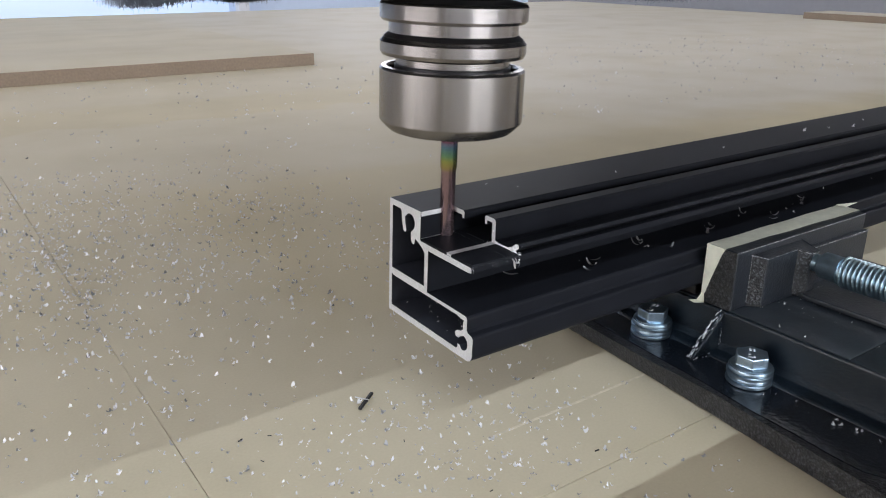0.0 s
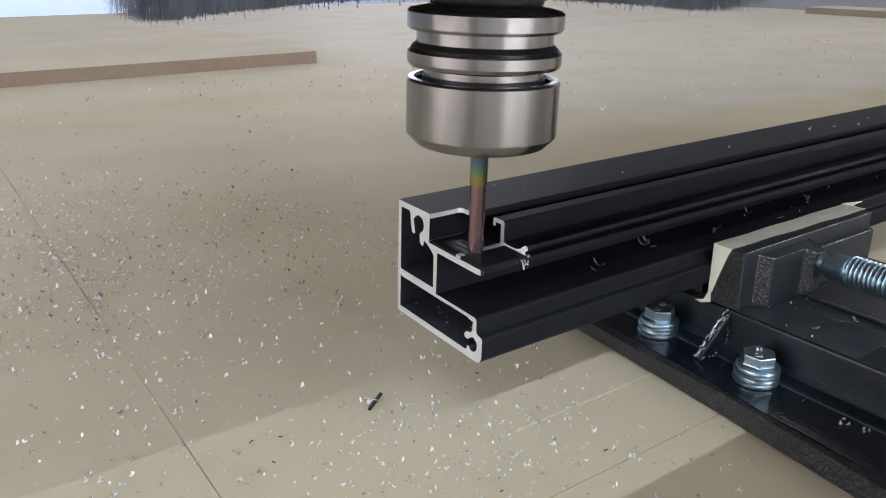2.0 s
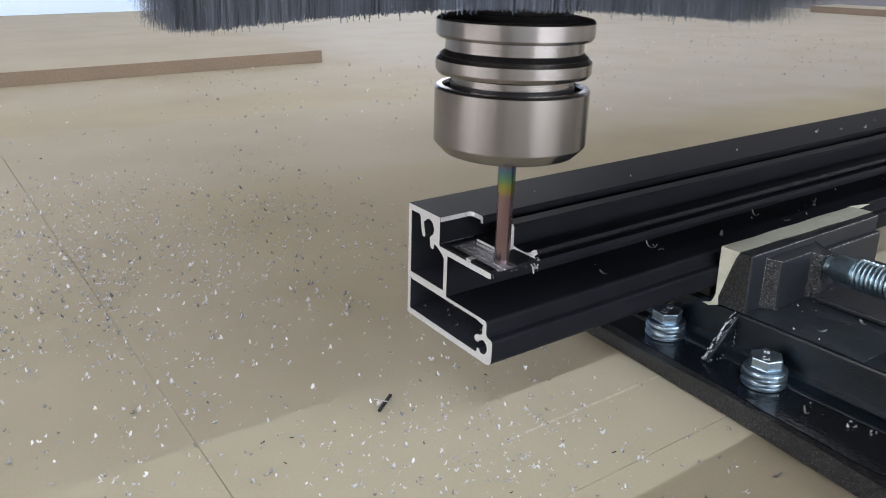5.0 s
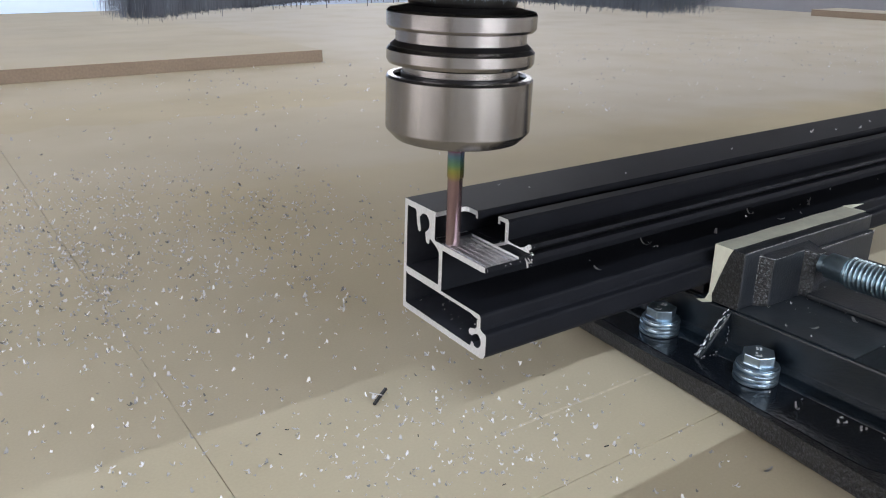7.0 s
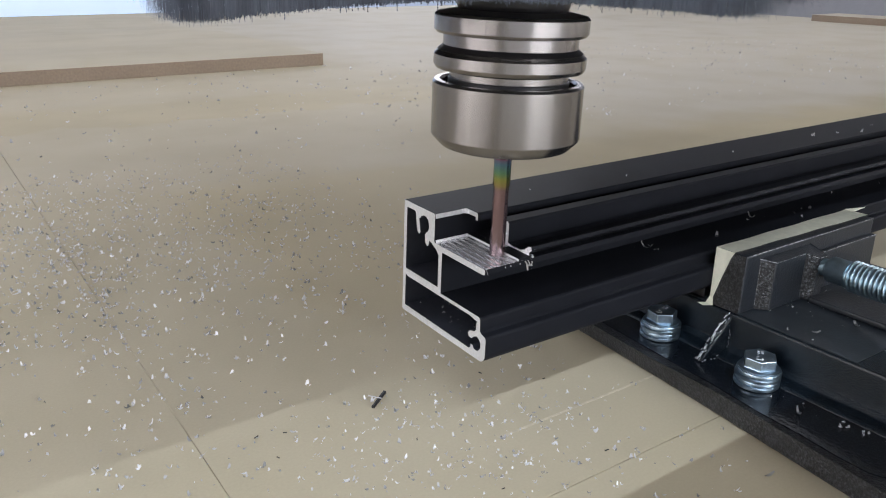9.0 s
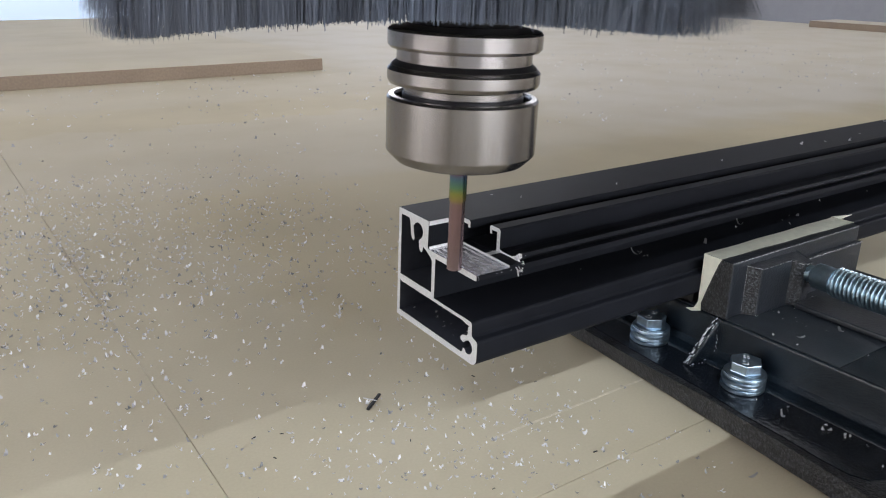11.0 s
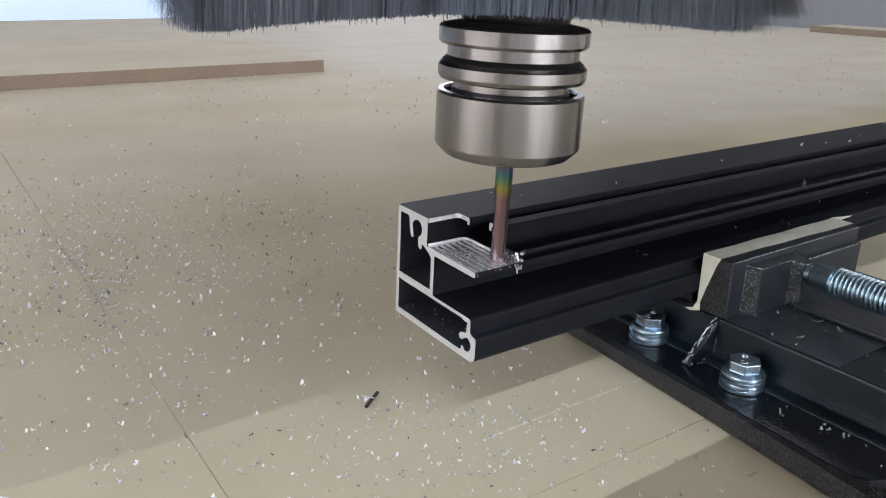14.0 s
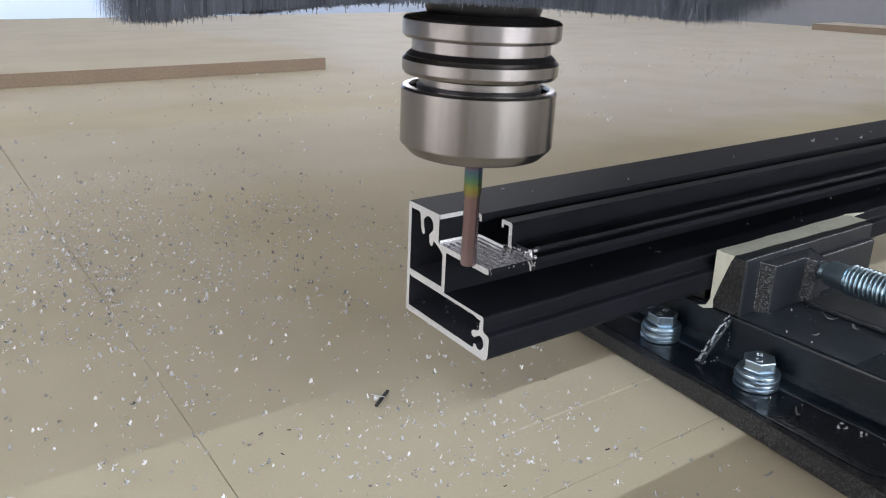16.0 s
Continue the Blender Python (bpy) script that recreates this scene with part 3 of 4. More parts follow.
# thin skin over the pocket, cut away piece by piece: x0, x1, y0, y1, time it is cut
SKIN = []
for x0, x1, clocks in ((2.4, 11.0, (7.3, 1.0, 1.6, 1.9, 2.25, 2.5)), (11.0, 14.2, (7.9, 4.4, 4.7, 4.9, 5.1, 5.3)), (14.2, 0, (13.0, 13.1, 13.2, 13.3, 13.6, 13.7)), (0.05, 2.4, (7.4, 6.9, 6.7, 6.5, 6.3, 6.1))):
    for (y0, y1), clock in zip(((-20.7, -23.6), (-23.6, -30.0), (-30.0, -36.2), (-36.2, -38.8), (-38.8, -44.5), (-44.5, -50.3)), clocks):
        SKIN.append((x0, x1 or (17.3 if y0 > -36 else 19.25), y0, y1, math.floor(clock * 2) / 2 + 0.15))
SHAVINGS = []
for x0, x1, y0, y1, clock in SKIN:
    bm = box(x0 + 0.01, x1 - 0.01, y1 + 0.01, y0 - 0.01, FLOOR_Z + 0.02, FLOOR_Z + 0.85)
    mid = Vector(((x0 + x1) / 2, (y0 + y1) / 2, FLOOR_Z + 0.5)) * MM
    bright = y0 == -36.2
    for f in bm.faces:
        f.material_index = 1 if bright or (x0 == 14.2 and f.normal.x < -0.5) else 0
    for v in bm.verts:
        v.co -= mid
    SHAVINGS.append((part("shaving", bm, [ANODISED, CUT], PROFILE, "bright strip of the cut rib" if bright else ""), mid, clock))
bm = prism(gutter_section(), "x", 19.3, 21.48)
mid = Vector((20.0, -45, 69)) * MM
for v in bm.verts:
    v.co -= mid
SHAVINGS.append((part("shaving", bm, [ANODISED, BRIGHT], PROFILE, "last cut slice of the gutter"), mid, 13.65))


# ---------------------------------------------------------------- vise
def worn_glint_line(parent, a, b, size, seed, stray=0.0):
    """A broken line of bright specks: paint rubbed off an edge, and painted glints."""
    rnd = random.Random(seed)
    a, b = Vector(a), Vector(b)
    long = (b - a).length
    bm, k = bmesh.new(), 0.0
    while k < long:
        s = size * rnd.uniform(0.5, 1.3)
        run = rnd.uniform(0.5, 2.4) * size * 2
        run *= 0.55 if stray else 1.0
        c = a.lerp(b, min(1.0, (k + run / 2) / long)) + Vector([rnd.gauss(0, stray) for _ in range(3)])
        d = (b - a).normalized() * run / 2
        u = Vector((0, 0, 1)) if abs((b - a).normalized().z) < 0.7 else Vector((1, 0, 0))
        v = (b - a).normalized().cross(u)
        ends = []
        for e in (c - d, c + d):
            ends.append([bm.verts.new((e + (u * p + v * q) * s * 0.5) * MM) for p, q in ((1, 0), (0, 1), (-1, 0), (0, -1))])
        for i in range(4):
            bm.faces.new((ends[0][i], ends[0][(i + 1) % 4], ends[1][(i + 1) % 4], ends[1][i]))
        bm.faces.new(ends[0]), bm.faces.new(ends[1])
        k += run + size * rnd.choice((0.3, 1.0, 2.5, 5.0))
    bmesh.ops.recalc_face_normals(bm, faces=bm.faces[:])
    return part("worn_glint_edge", bm, WORN, parent, "paint worn to bare metal, with painted glints")


def vise():
    v = thing("machine_vise", "black hammered-paint cast iron drill press vise bolted to table", "vise")
    flange = [(97, 30), (93.5, -3.5), (90.5, -45), (87, -86.5), (81, -144), (74, -200), (70, -260), (238, -260), (238, 90), (102, 90)]
    bm = prism(flange, "z", 0.05, 8.0, bevel=1.2)
    part("base_flange", bm, CAST, v)
    part("flange_top", prism([(100, 28), (97, -15.7), (94, -51), (92.5, -78), (89.8, -100), (89, -118), (87.5, -133), (87.5, -143), (90, -149), (96, -152), (234, -152), (234, 86), (105, 86)], "z", 8.0, 8.4), CAST_SMOOTH, v, "glossy black painted top")
    bm = box(119, 226, -245, 80, 8.3, 26.5, 1.0)
    part("bed", bm, CAST_FINE, v)
    part("slide_way", box(120.3, 224, -117, 76, 26.45, 27.0, 0.15, 1), SLIDE, v, "smooth black slideway")
    part("foot_fillet", prism([(119.2, 8.3), (119.2, 13.0), (117.2, 10.4), (112.5, 9.4), (111.5, 8.3)], "y", -240, 78, bevel=0.4), CAST_FINE, v)
    # gusset on the flange, its edges worn bright, with painted glints
    bm = bmesh.new()
    a = [bm.verts.new(Vector(p) * MM) for p in ((102.8, -61.4, 8.3), (119.2, -62.4, 26.2), (119.2, -62.4, 8.3), (103.2, -64.2, 8.3), (119.2, -65.2, 26.2), (119.2, -65.2, 8.3))]
    bm.faces.new(a[:3]), bm.faces.new(a[3:])
    for i, j in ((0, 1), (1, 2), (2, 0)):
        bm.faces.new((a[i], a[j], a[j + 3], a[i + 3]))
    bmesh.ops.bevel(bm, geom=bm.edges[:], offset=0.8 * MM, segments=2, affect="EDGES", profile=0.5)
    gusset = part("gusset", bm, CAST_FINE, v)
    # paint rubbed to bright iron in specks along both edges of the gusset
    for y0, y1, size, seed in ((-62.0, -63.0, 0.7, 41), (-62.8, -63.8, 0.8, 42), (-63.6, -64.6, 0.6, 43), (-62.4, -63.4, 0.5, 49)):
        worn_glint_line(gusset, (102.6, y0, 9.4), (118.6, y1, 26.2), size, seed, 0.22)
    # specks at the foot and upright paint wet highlights
    worn_glint_line(gusset, (104.0, -64.4, 8.8), (118.6, -65.4, 8.8), 0.5, 47, 0.45)
    worn_glint_line(gusset, (118.2, -65.4, 9.0), (118.2, -65.4, 24.0), 0.4, 48, 0.5)
    # moving jaw: block, front pad with hammered flanks, lower ledge, neck under the screw
    jaw = part("moving_jaw", box(119.3, 215, -67.5, -53.6, 27.05, 52.2, 0.6), CAST_DULL, v)
    bm = prism([(127.5, -66.5), (129.0, -67.6), (133.0, -72.2), (154.0, -72.2), (158.5, -76.0), (164.0, -76.0), (164.0, -66.5)], "z", 27.1, 49.6)
    for w in bm.verts:
        if w.co.z > 0.04 and w.co.y < -0.07:
            w.co.z -= 0.0012 if w.co.x < 0.155 else 0.003
    bm.normal_update()
    for f in bm.faces:
        f.material_index = 1 if abs(f.normal.z) < 0.5 and 0.2 < abs(f.normal.x) < 0.95 else 0
    bmesh.ops.bevel(bm, geom=bm.edges[:], offset=0.4 * MM, segments=1, affect="EDGES", profile=0.5)
    part("front_pad", bm, [CAST_DULL, CAST], jaw)
    part("flank", prism([(-53.8, 27.3), (-53.8, 52.0), (-67.2, 52.0), (-67.2, 27.3)], "x", 119.02, 119.32), CAST, jaw, "hammered end face")
    part("ledge", box(163.8, 214.6, -70.2, -67.45, 27.1, 45.0, 0.6), CAST_DULL, jaw)
    # bright specks paint glints along the jaw's edges
    worn_glint_line(jaw, (133.2, -72.3, 48.3), (153.8, -72.3, 48.3), 0.28, 31)
    worn_glint_line(jaw, (154.2, -72.5, 47.9), (158.2, -76.0, 46.5), 0.28, 32)
    worn_glint_line(jaw, (158.6, -76.1, 46.5), (163.5, -76.1, 46.5), 0.28, 33)
    worn_glint_line(jaw, (128.6, -67.5, 49.5), (132.8, -72.1, 48.5), 0.3, 34)
    worn_glint_line(jaw, (129.0, -67.7, 29.0), (129.0, -67.7, 49.3), 0.16, 35)
    worn_glint_line(jaw, (165.0, -70.2, 45.0), (214.0, -70.2, 45.0), 0.35, 36)
    worn_glint_line(jaw, (121.0, -67.5, 52.1), (214.0, -67.5, 52.1), 0.28, 37)
    part("neck", box(154.5, 172, -240, -75.9, 27.05, 29.6, 0.8), CAST_DULL, jaw)
    for y in (-48, -14):
        part("parallel_bar", box(122, 212, y, y + 9, 27.05, 33.2 if y < -30 else 33.7, 0.3, 1), STEEL_DARK, v)
    part("fixed_jaw", box(119.3, 224, 0.3, 26, 27.05, 56, 1.5), CAST_FINE, v)
    # lead screw with thread
    bm = bmesh.new()
    seg, pitch, turns = 24, 1.9, 76
    rows = []
    for i in range(seg * turns + 1):
        a, y = 6.283185 * i / seg, -88 - pitch * i / seg
        rows.append([bm.verts.new(Vector((162 + r * math.cos(a), y + dy, 42.0 + r * math.sin(a))) * MM) for r, dy in ((5.9, 0), (6.7, -0.55), (6.7, -0.95), (5.9, -1.5))])
    for p, q in zip(rows, rows[1:]):
        for k in range(3):
            bm.faces.new((p[k], q[k], q[k + 1], p[k + 1]))
    screw = part("lead_screw", bm, SCREW, v, "zinc-plated threaded lead screw", smooth=40)
    bm = lathe([(0, 0), (3.8, 0), (3.8, 4), (5.3, 5.5), (5.3, 165), (0, 165)], 28)
    bmesh.ops.rotate(bm, verts=bm.verts[:], cent=(0, 0, 0), matrix=Matrix.Rotation(radians(90), 3, "X"))
    bmesh.ops.translate(bm, verts=bm.verts[:], vec=Vector((162, -74, 42.0)) * MM)
    part("screw_core", bm, SCREW, screw, smooth=40)
    bm = lathe([(0, 5.5), (5.2, 5.5), (5.6, 6.0), (5.6, 13), (6.0, 13.8), (0, 13.8)], 28)
    bmesh.ops.rotate(bm, verts=bm.verts[:], cent=(0, 0, 0), matrix=Matrix.Rotation(radians(90), 3, "X"))
    bmesh.ops.translate(bm, verts=bm.verts[:], vec=Vector((162, -74, 42.0)) * MM)
    part("collar", bm, SCREW, screw, "bright turned collar", smooth=40)


vise()


def masking_tape():
    t = thing("masking_tape", "pale masking tape folded over the vise jaw's top edge", "tape")
    bm = bmesh.new()
    grid = [[bm.verts.new(Vector((119.1 + (97.5 - 0.9 * (j == 2)) * i / 14 + 0.5 * math.sin(i * 2.1), y + 0.25 * math.sin(i * 1.3 + j), z)) * MM)
             for j, (y, z) in enumerate(((-53.35, 47), (-53.35, 52.5), (-56, 52.6), (-61.8 - 0.16 * i, 52.5)))] for i in range(15)]
    for p, q in zip(grid, grid[1:]):
        for k in range(3):
            bm.faces.new((p[k], q[k], q[k + 1], p[k + 1]))
    bmesh.ops.solidify(bm, geom=bm.faces[:], thickness=0.00015)
    part("top_strip", bm, TAPE, t)
    bm = prism([(-53.3, 52.55), (-62.0, 52.5), (-60.5, 49.5), (-56.8, 38), (-54.8, 31), (-53.3, 29.2)], "x", 118.55, 118.98)
    part("end_flap", bm, TAPE, t)
    bm = bmesh.new()
    a = [bm.verts.new(Vector(p) * MM) for p in ((118.9, -53.4, 31), (118.9, -54.6, 30.6), (116.2, -53.2, 28.2), (117.5, -56.0, 27.4), (112.5, -51.8, 28.6), (113.6, -54.0, 27.6))]
    bm.faces.new((a[0], a[1], a[3], a[2])), bm.faces.new((a[2], a[3], a[5], a[4]))
    bmesh.ops.solidify(bm, geom=bm.faces[:], thickness=0.0002)
    part("curled_end", bm, TAPE, t)
    bm = prism([(214, -53.4), (226, -57.0), (214, -58)], "z", 52.75, 52.95)
    part("torn_corner", bm, TAPE, t)


masking_tape()


def hex_bolt(x, y, turn, washers=4):
    b = thing("hex_bolt", "zinc-plated hex bolt on stacked washers holding the vise", "bolt", at=(x, y, 8.45), turn=turn, group="bolts of the vise")
    z = 0.05
    for i in range(washers):
        part("washer", lathe([(0, z), (8.3 - 0.25 * (i % 2), z), (8.6 - 0.25 * (i % 2), z + 0.4), (8.6 - 0.25 * (i % 2), z + 1.3), (8.2, z + 1.65), (0, z + 1.65)], 40, dx=0.15 * math.sin(i * 2), dy=0.15 * math.cos(i * 3)), ZINC, b, smooth=35)
        z += 1.7
    part("head_flange", lathe([(0, z), (7.6, z), (7.6, z + 0.5), (6.2, z + 1.0), (0, z + 1.0)], 40), ZINC, b, smooth=35)
    hexagon = [(6.5 * math.cos(radians(a)), 6.5 * math.sin(radians(a))) for a in range(0, 360, 60)]
    head = part("head", prism(hexagon, "z", z + 0.9, z + 5.0, bevel=0.35), ZINC, b)
    # raised grade marks on the head, too worn to read
    top = z + 4.95
    for x, y, w, h in ((-3.9, -0.8, 0.5, 2.6), (-3.4, -0.8, 1.2, 0.5), (-1.6, 0.6, 0.5, 1.0), (1.6, -1.2, 0.9, 0.9), (1.6, 0.2, 0.9, 0.9), (3.0, -1.2, 0.9, 0.9), (3.0, 0.2, 0.9, 0.9)):
        part("grade_mark", box(x, x + w, y, y + h, top, top + 0.2, 0.05, 1), ZINC_BRIGHT, head)


hex_bolt(109.0, -37.4, 22)
hex_bolt(107.6, -87.2, 38)


# ---------------------------------------------------------------- spindle, tool holder, cutter and dust brush
def spindle():
    s = thing("milling_spindle", "steel collet chuck with rainbow-coated end mill and grey dust brush", "spindle")
    part("end_mill", lathe([(0, -0.4), (2.5, -0.4), (2.72, -0.1), (2.72, 24.6), (3.02, 25.2), (3.02, 40), (0, 40)], 40), CARBIDE, s, "end mill with rainbow heat-coloured coating", smooth=35)
    part("collet", lathe([(3.1, 37.9), (4.2, 38.1), (10.5, 38.5), (10.5, 44), (3.1, 44)], 48), STEEL_DARK, s, smooth=35)
    part("nut", lathe([(10.7, 38.7), (20.2, 38.9), (21.6, 39.4), (24.5, 42.3), (24.9, 43.0), (24.9, 60.0), (24.3, 60.8), (22.6, 60.9), (22.2, 60.0), (22.2, 52), (10.7, 52), (10.7, 38.7)], 128), STEEL, s, "turned steel collet nut", smooth=22)
    part("neck", lathe([(19.5, 61.6), (19.5, 63.6), (19.0, 64.4), (19.0, 65.8)], 96), STEEL, s, smooth=30)
    # dark steel here paints the shade down inside the nut's recess
    part("neck_root", lathe([(19.9, 53), (19.9, 61.2), (19.5, 61.59)], 96), STEEL_DARK, s, "neck inside the nut, shade painted dark", smooth=30)
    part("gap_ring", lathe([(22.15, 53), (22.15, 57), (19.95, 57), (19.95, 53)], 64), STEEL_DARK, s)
    part("lower_flange", lathe([(19.0, 64.4), (24.1, 64.6), (24.8, 65.8), (24.8, 69.0), (23.7, 70.2), (21.6, 71.8), (21.0, 71.8)], 128), STEEL, s, smooth=28)
    part("groove", lathe([(21.9, 70.8), (21.9, 75.8), (21.4, 76.3)], 128), STEEL, s, smooth=30)
    part("upper_flange", lathe([(21.4, 75.3), (24.0, 75.6), (24.9, 76.6), (24.9, 81.0), (24.3, 81.7), (22.1, 81.8)], 128), STEEL, s, smooth=28)
    # dark ring paints in the flange top's reflection of the brush above
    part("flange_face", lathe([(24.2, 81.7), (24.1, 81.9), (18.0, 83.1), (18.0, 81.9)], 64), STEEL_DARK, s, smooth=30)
    # dark ring paints the shade on the groove's flank
    part("groove_shadow_ring", lathe([(21.85, 71.3), (23.6, 70.3), (23.65, 70.42), (21.95, 71.9)], 96), STEEL_DARK, s, "groove flank with shade painted dark", smooth=30)
    part("spindle_nose", lathe([(0, 83.1), (17.5, 83.1), (18.2, 84.6), (18.2, 92), (38, 95), (40, 97), (40, 250), (0, 250)], 96), STEEL_DARK, s, "dark steel spindle nose", smooth=30)
    shoe = part("dust_shoe", lathe([(60, 120), (112, 120), (114, 122), (114, 140), (112, 142), (42, 142), (42, 138), (60, 136), (60, 120)], 96), RUBBER, s, "black dust shoe ring", smooth=30)
    # bristles: thin tapered strips, ends uneven, hanging from the shoe
    rnd = random.Random(5)
    verts, faces = [], []
    cx, cy = -15, 11
    for i in range(26000):
        a = rnd.uniform(0, 6.283185)
        r = rnd.uniform(83, 92)
        x, y = cx + r * math.cos(a), cy + r * math.sin(a)
        # the rim is worn higher on the side towards the operator
        ahead = (math.cos(a) * 0.565 + math.sin(a) * 0.825)
        aside = (math.cos(a) * 0.825 - math.sin(a) * 0.565)
        tip = 79.8 + 6.6 * ahead * ahead - 3.0 * ahead + (2.5 if aside > 0 else 6.0) * aside + rnd.gauss(0, 0.3)
        if rnd.random() < 0.02:
            tip -= rnd.uniform(0.3, 1.6)
        # the hairs splay at both sides of the ring and end higher there
        out = max(0.0, abs(aside) - 0.72) / 0.28
        tip += out * out * (13.0 if aside < 0 else 8.0) * rnd.uniform(0.75, 1.2)
        spread = out * rnd.uniform(0.0, 5.0 if aside < 0 else 19.0)
        w = rnd.uniform(0.05, 0.12)
        tx, ty = -math.sin(a) * w, math.cos(a) * w
        lx, ly = rnd.gauss(0, 1.3) + spread * math.cos(a), rnd.gauss(0, 1.3) + spread * math.sin(a)
        k = len(verts)
        verts += [(x - tx, y - ty, 122), (x + tx, y + ty, 122), (x + tx * 0.8 + lx, y + ty * 0.8 + ly, tip), (x - tx * 0.8 + lx, y - ty * 0.8 + ly, tip)]
        faces.append((k, k + 1, k + 2, k + 3))
    me = bpy.data.meshes.new("bristles")
    me.from_pydata([[c * MM for c in v] for v in verts], [], faces)
    me.materials.append(BRISTLE)
    b = new("bristles", me)
    b.parent = shoe
    tagged(b, "grey-blue brush bristles with uneven ends", kind="stuff")
    s.scale = (0.975, 0.975, 0.975)
    return s


SPINDLE = spindle()


# ---------------------------------------------------------------- chips
def chips(name, label, count, spots, size, mat, seed):
    """Curled aluminium flakes strewn on a surface. spots(rnd) gives a place in mm; size in mm."""
    rnd = random.Random(seed)
    verts, faces = [], []
    more = 0
    for _ in range(count):
        if more:
            more -= 1
            x, y, z = x + rnd.gauss(0, size * 0.6), y + rnd.gauss(0, size * 0.6), z
        else:
            x, y, z = spots(rnd)
            more = rnd.choice((0, 0, 0, 1, 1, 2, 4))
        s = min(size * rnd.lognormvariate(0, 0.55), size * 2.1)
        turn, n = rnd.uniform(0, 6.283185), 4
        w, curl, lift = s * rnd.uniform(0.3, 0.75), rnd.uniform(0.8, 3.8), s * rnd.uniform(0.0, 0.4)
        k = len(verts)
        rad = s / max(curl, 0.2)
        tilt = rnd.uniform(-0.5, 0.5)
        for i in range(n + 1):
            a = curl * (i / n - 0.5)
            u, h = rad * math.sin(a), 1.5 * rad * (1 - math.cos(a)) + 1.6 * lift * i / n + 0.06
            for side in (-0.5, 0.5):
                ww = w * side * (1 - 0.5 * abs(2 * i / n - 1))
                verts.append((x + u * math.cos(turn) - ww * math.sin(turn), y + u * math.sin(turn) + ww * math.cos(turn), z + h + (side + 0.5) * tilt * w * (tilt > 0) - (side - 0.5) * tilt * w * -(tilt < 0)))
        for i in range(n):
            faces.append((k + 2 * i, k + 2 * i + 1, k + 2 * i + 3, k + 2 * i + 2))
    me = bpy.data.meshes.new(name)
    me.from_pydata([[c * MM for c in v] for v in verts], [], faces)
    me.materials.append(mat)
    return tagged(new(name, me), label, "chips", kind="stuff")


def near_table(r):
    while True:
        x, y = r.uniform(-260, 110), r.uniform(-120, 420)
        if not (x > 70 and y < 40):
            return x, y, 0


def cluster(r):
    return r.gauss(-80, 95), r.gauss(225, 90), 0


def front(r):
    return r.gauss(-2, 34), r.gauss(-50, 24), 0


def along_joint(r):
    return -84 + r.gauss(0, 6), 170 + r.gauss(0, 110), 0


def far_table(r):
    return r.uniform(-700, 1500), r.uniform(380, 940), 0


def on_profile(r):
    return r.uniform(40, 360), r.choice((-6, -12, -18, -24)) + r.uniform(-2, 2), Z1


def in_slot(r):
    return r.uniform(25, 300), r.uniform(-47, -27), 50.2


def on_bed(r):
    return r.uniform(122, 200), r.uniform(-130, -72), 27.0


def on_flange(r):
    return r.uniform(100, 112), r.uniform(-150, -95), 8.4


chips("aluminium_chips", "small curled aluminium chips strewn on the MDF", 4200, near_table, 1.02, CHIP, 1)
chips("aluminium_chips", "dense drift of fine aluminium chips on the MDF", 5400, cluster, 1.2, CHIP_GREY, 2)
chips("aluminium_chips", "aluminium chips gathered along the sheets' joint", 400, along_joint, 1.15, CHIP, 9)
chips("aluminium_chips", "bright aluminium chips below the profile's end", 900, front, 0.8, CHIP, 3)
chips("aluminium_chips", "fine aluminium chips far back on the MDF", 2600, far_table, 1.9, CHIP, 4)
chips("aluminium_chips", "fine chips on the black profile", 26, on_profile, 0.9, CHIP, 5)
chips("aluminium_chips", "fine chips in the profile's open slot", 24, in_slot, 0.55, CHIP_GREY, 6)
def in_chamber(r):
    return r.uniform(0.5, 14), r.uniform(-42, -4), 36.9


chips("aluminium_chips", "fine chips inside the profile's lower chamber", 40, in_chamber, 0.4, CHIP, 12)
chips("aluminium_chips", "bright chips on the vise bed", 120, on_bed, 0.6, CHIP, 7)
chips("aluminium_chips", "bright chips on the vise flange", 26, on_flange, 0.7, CHIP, 8)


def dark_crumb(x, y, turn, size):
    bm = box(-size, size, -size * 0.24, size * 0.24, 0, size * 0.4, size * 0.08, 1)
    ob = part("black_offcut", bm, RUBBER)
    ob.matrix_world = pose(x * MM, y * MM, 0.0001, 0, 0, turn)
    tagged(ob, "small black plastic offcut lying on the MDF", "offcut", group="black offcuts")


stick = part("black_offcut", box(-6.2, 6.2, -0.65, 0.65, 0, 1.1, 0.2, 1), RUBBER)
stick.matrix_world = pose(-0.0156, -0.0053, 0.0001, 0, 0, 38)
tagged(stick, "thin black plastic stick offcut lying on the MDF", "offcut", group="black offcuts")
thread = part("aluminium_sliver", box(-3.0, 3.0, -0.22, 0.22, 0, 0.3, 0.08, 1), CHIP)
thread.matrix_world = pose(-0.0166, -0.004, 0.0013, 0, 0, -55)
tagged(thread, "thin straight aluminium sliver lying across the black stick", "chip")
rnd = random.Random(21)
for _ in range(14):
    dark_crumb(rnd.uniform(-90, 70), rnd.uniform(-105, 20), rnd.uniform(0, 180), rnd.uniform(0.5, 1.0))


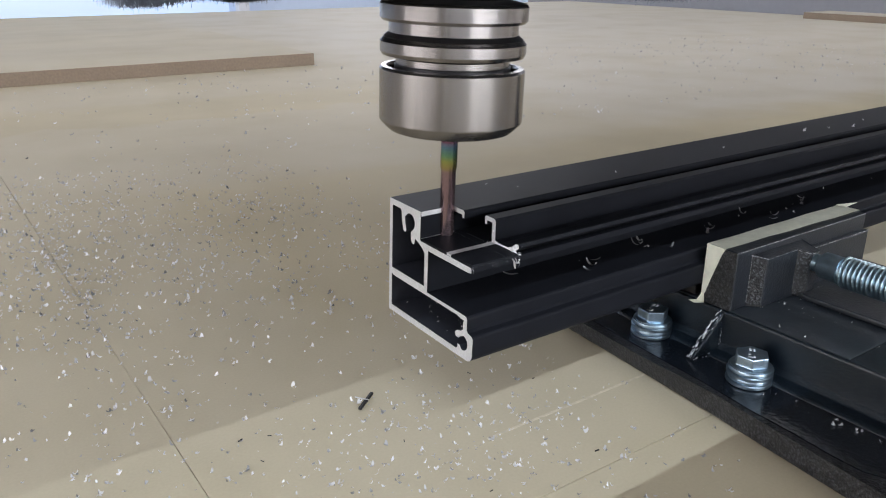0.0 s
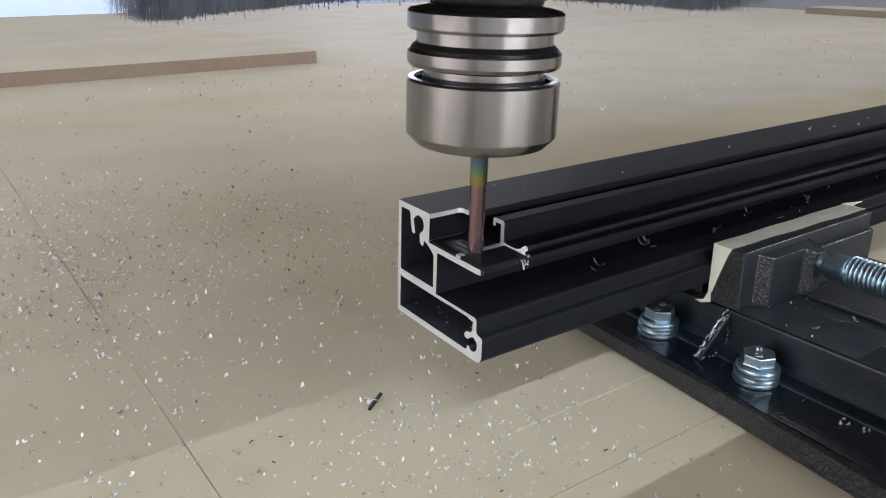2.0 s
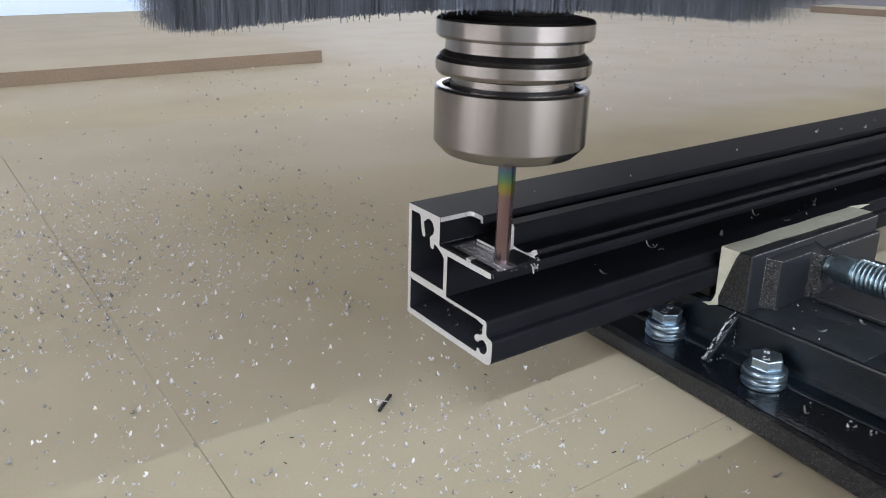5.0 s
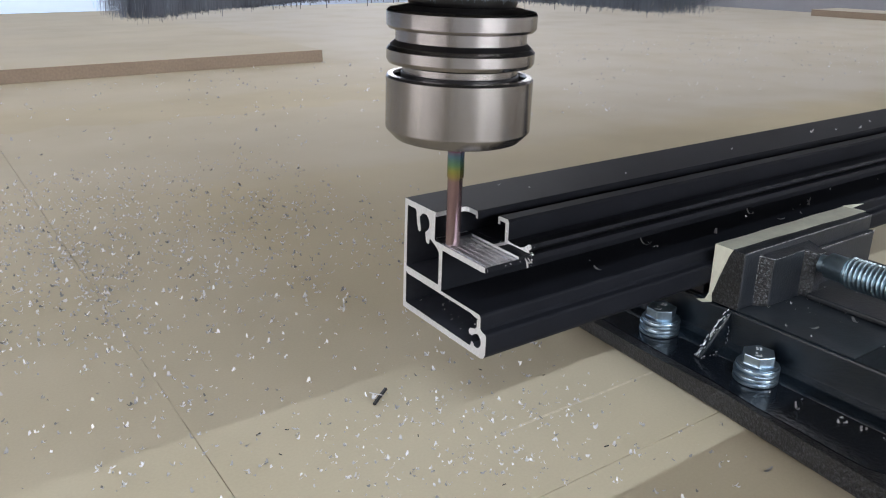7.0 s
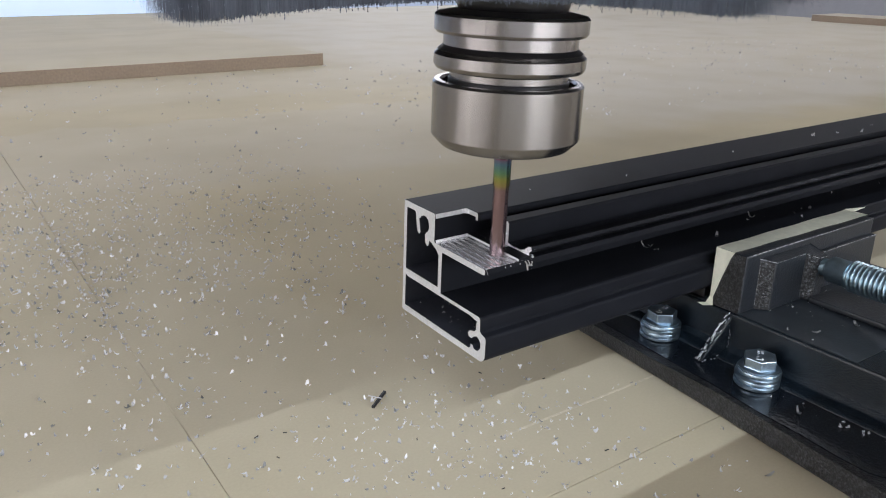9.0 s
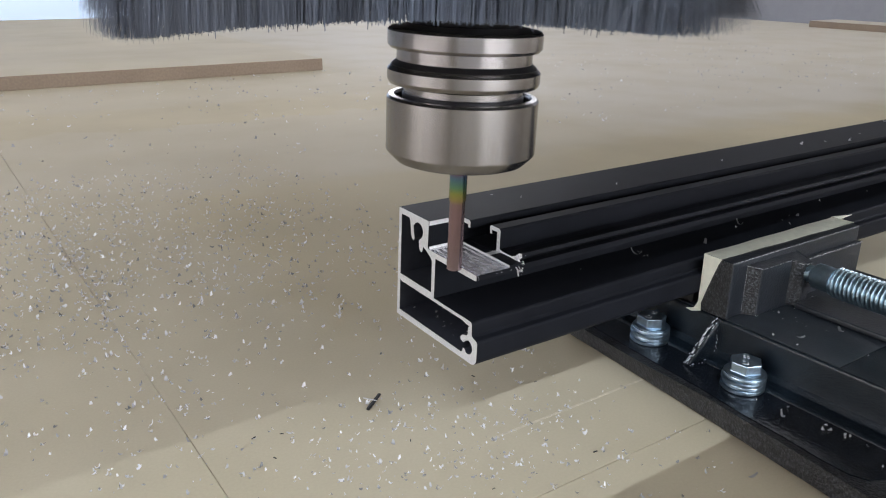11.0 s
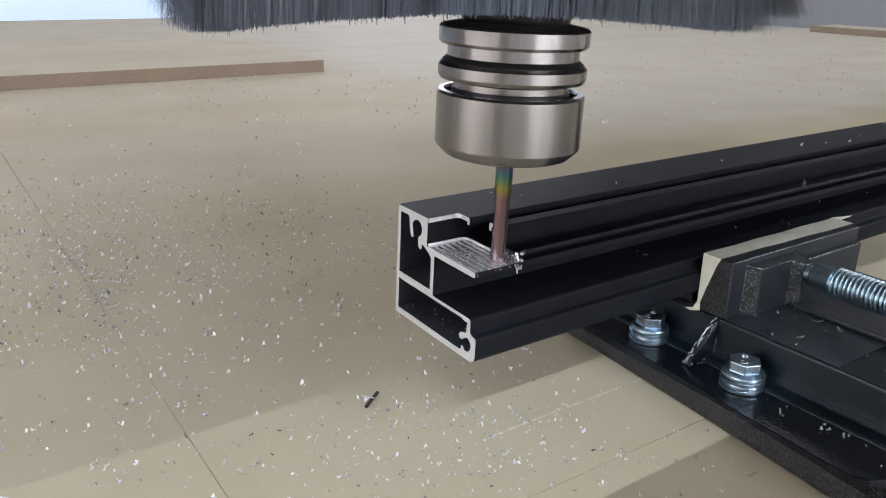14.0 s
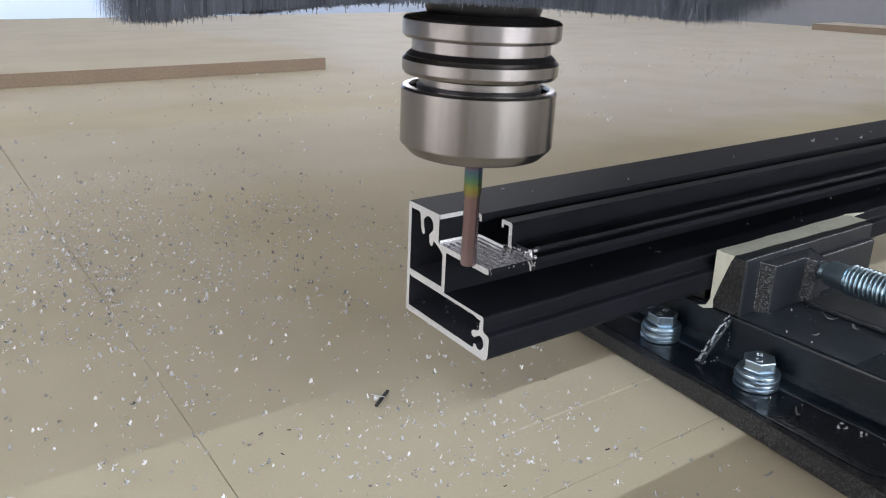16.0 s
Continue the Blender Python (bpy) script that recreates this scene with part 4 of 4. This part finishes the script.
# slivers that lie in the profile's slot until the cutter's draught throws them: time, resting place, landing place
FLIGHTS = [
    (0.88, (34, -30), (150, -100, 27.3)), (0.92, (71, -37), (170, 120, 0.4)), (0.95, (108, -44), (60, -150, 0.4)), (1.42, (145, -35), (130, -95, 27.3)),
    (1.90, (182, -42), (220, 140, 0.4)), (2.40, (219, -33), (70, -120, 0.4)), (2.46, (66, -40), (180, 130, 0.4)), (3.92, (103, -31), (160, 110, 0.4)),
    (3.95, (140, -38), (100, -110, 9.0)), (7.42, (177, -45), (190, -100, 27.3)), (8.40, (214, -36), (40, -140, 0.4)), (8.92, (61, -43), (240, 150, 0.4)),
    (12.42, (98, -34), (200, 90, 0.4)), (12.93, (135, -41), (150, -90, 27.3)), (13.40, (172, -32), (120, -120, 9.0)), (13.94, (209, -39), (60, -130, 0.4)),
]


def sliver(seed):
    rnd = random.Random(seed)
    bm = bmesh.new()
    n, length, wide, curl = 9, rnd.uniform(4.0, 8.0), rnd.uniform(0.8, 1.5), rnd.uniform(0.8, 3.4)
    rows = []
    for i in range(n + 1):
        a = curl * (i / n - 0.5)
        x, z = length / curl * math.sin(a), length / curl * (1 - math.cos(a))
        w = wide * (0.4 + 0.6 * math.sin(math.pi * (i + 0.7) / (n + 1.4)))
        rows.append([bm.verts.new(Vector((x, k * w / 2, z + 0.15)) * MM) for k in (-1, 1)])
    for p, q in zip(rows, rows[1:]):
        bm.faces.new((p[0], q[0], q[1], p[1]))
    bmesh.ops.solidify(bm, geom=bm.faces[:], thickness=0.0001)
    return tagged(part("aluminium_sliver", bm, CHIP), "thin bright curled aluminium sliver thrown from the cut", "chip", group="flying slivers")


SLIVERS = [(sliver(40 + i), *row) for i, row in enumerate(FLIGHTS)]

# ---------------------------------------------------------------- what moves
TOOL_ROWS = [
    (0.0, 10.9, -20.8, 68.1), (0.5, 8.4, -28.7, 67.8), (1.0, 7.1, -29.1, 67.9), (1.5, 6.2, -30.7, 67.8), (2.0, 7.4, -37.6, 67.7), (2.5, 3.5, -48.8, 67.6),
    (3.0, 2.7, -42.3, 67.7), (3.5, 4.0, -31.3, 67.9), (4.0, 4.0, -28.6, 67.9), (4.2, 7.3, -29.5, 67.8), (4.8, 9.2, -40.0, 67.7), (5.3, 7.6, -50.0, 67.5),
    (5.9, -0.6, -52.5, 67.6), (6.3, -1.8, -48.5, 67.7), (6.5, 1.6, -39.3, 67.8), (7.0, 3.0, -27.2, 68.0), (7.5, 2.3, -23.3, 68.1), (8.0, 13.0, -22.0, 67.9),
    (8.5, 13.0, -30.0, 67.7), (9.0, 12.2, -41.1, 67.5), (9.5, 10.9, -51.3, 67.3), (9.7, 7.0, -52.0, 67.4), (10.4, -4.0, -52.0, 67.6), (11.2, -3.0, -36.0, 67.9),
    (11.8, -2.6, -22.4, 68.2), (12.0, -1.2, -20.9, 68.2), (12.5, 9.2, -20.2, 68.0), (13.0, 15.7, -22.5, 67.8), (13.5, 15.3, -33.3, 67.6), (14.0, 14.2, -44.6, 67.4),
    (14.5, 13.1, -53.6, 67.2), (15.0, 3.0, -54.7, 67.5), (15.5, -4.1, -54.1, 67.6), (16.0, -3.5, -43.5, 67.8),
]


def motions():
    walk(SPINDLE, [(t, pose(x * MM, y * MM, z * MM, 0.9, 1.3, 0)) for t, x, y, z in TOOL_ROWS])
    # each cut piece is thrown over the back of the profile and comes to rest on the table
    rnd = random.Random(11)
    for ob, mid, clock in SHAVINGS:
        end = Vector((rnd.uniform(90, 240), rnd.uniform(30, 90), 1.2)) * MM
        top = (mid + end) / 2 + Vector((0, 0, rnd.uniform(0.03, 0.06)))
        rows = [(0.0, pose(*mid)), (clock - 0.1, pose(*mid)), (clock + 0.03, pose(*(mid * 0.7 + top * 0.3), rnd.uniform(20, 50), 20, 10)),
                (clock + 0.13, pose(*top, 70, 40, 30)), (clock + 0.3, pose(*end, 0, 0, 40)), (16.0, pose(*end, 0, 0, 40))]
        walk(ob, rows)
    for ob, clock, rest, land in SLIVERS:
        p, e = Vector((*rest, 50.3)) * MM, Vector(land) * MM
        a, spin = rnd.uniform(0, 360), rnd.uniform(-80, 80)
        rows = [(0.0, pose(*p, 0, 0, a)), (clock - 0.04, pose(*p, 0, 0, a))]
        for k in (0.25, 0.5, 0.75):
            q = p.lerp(e, k) + Vector((0, 0, 4 * k * (1 - k) * 0.055))
            rows.append((clock + 0.36 * k, pose(*q, spin * k * 1.5, spin * k, a + 60 * k)))
        rows += [(clock + 0.4, pose(*e, 0, 0, a + 90)), (16.0, pose(*e, 0, 0, a + 90))]
        walk(ob, rows)


motions()
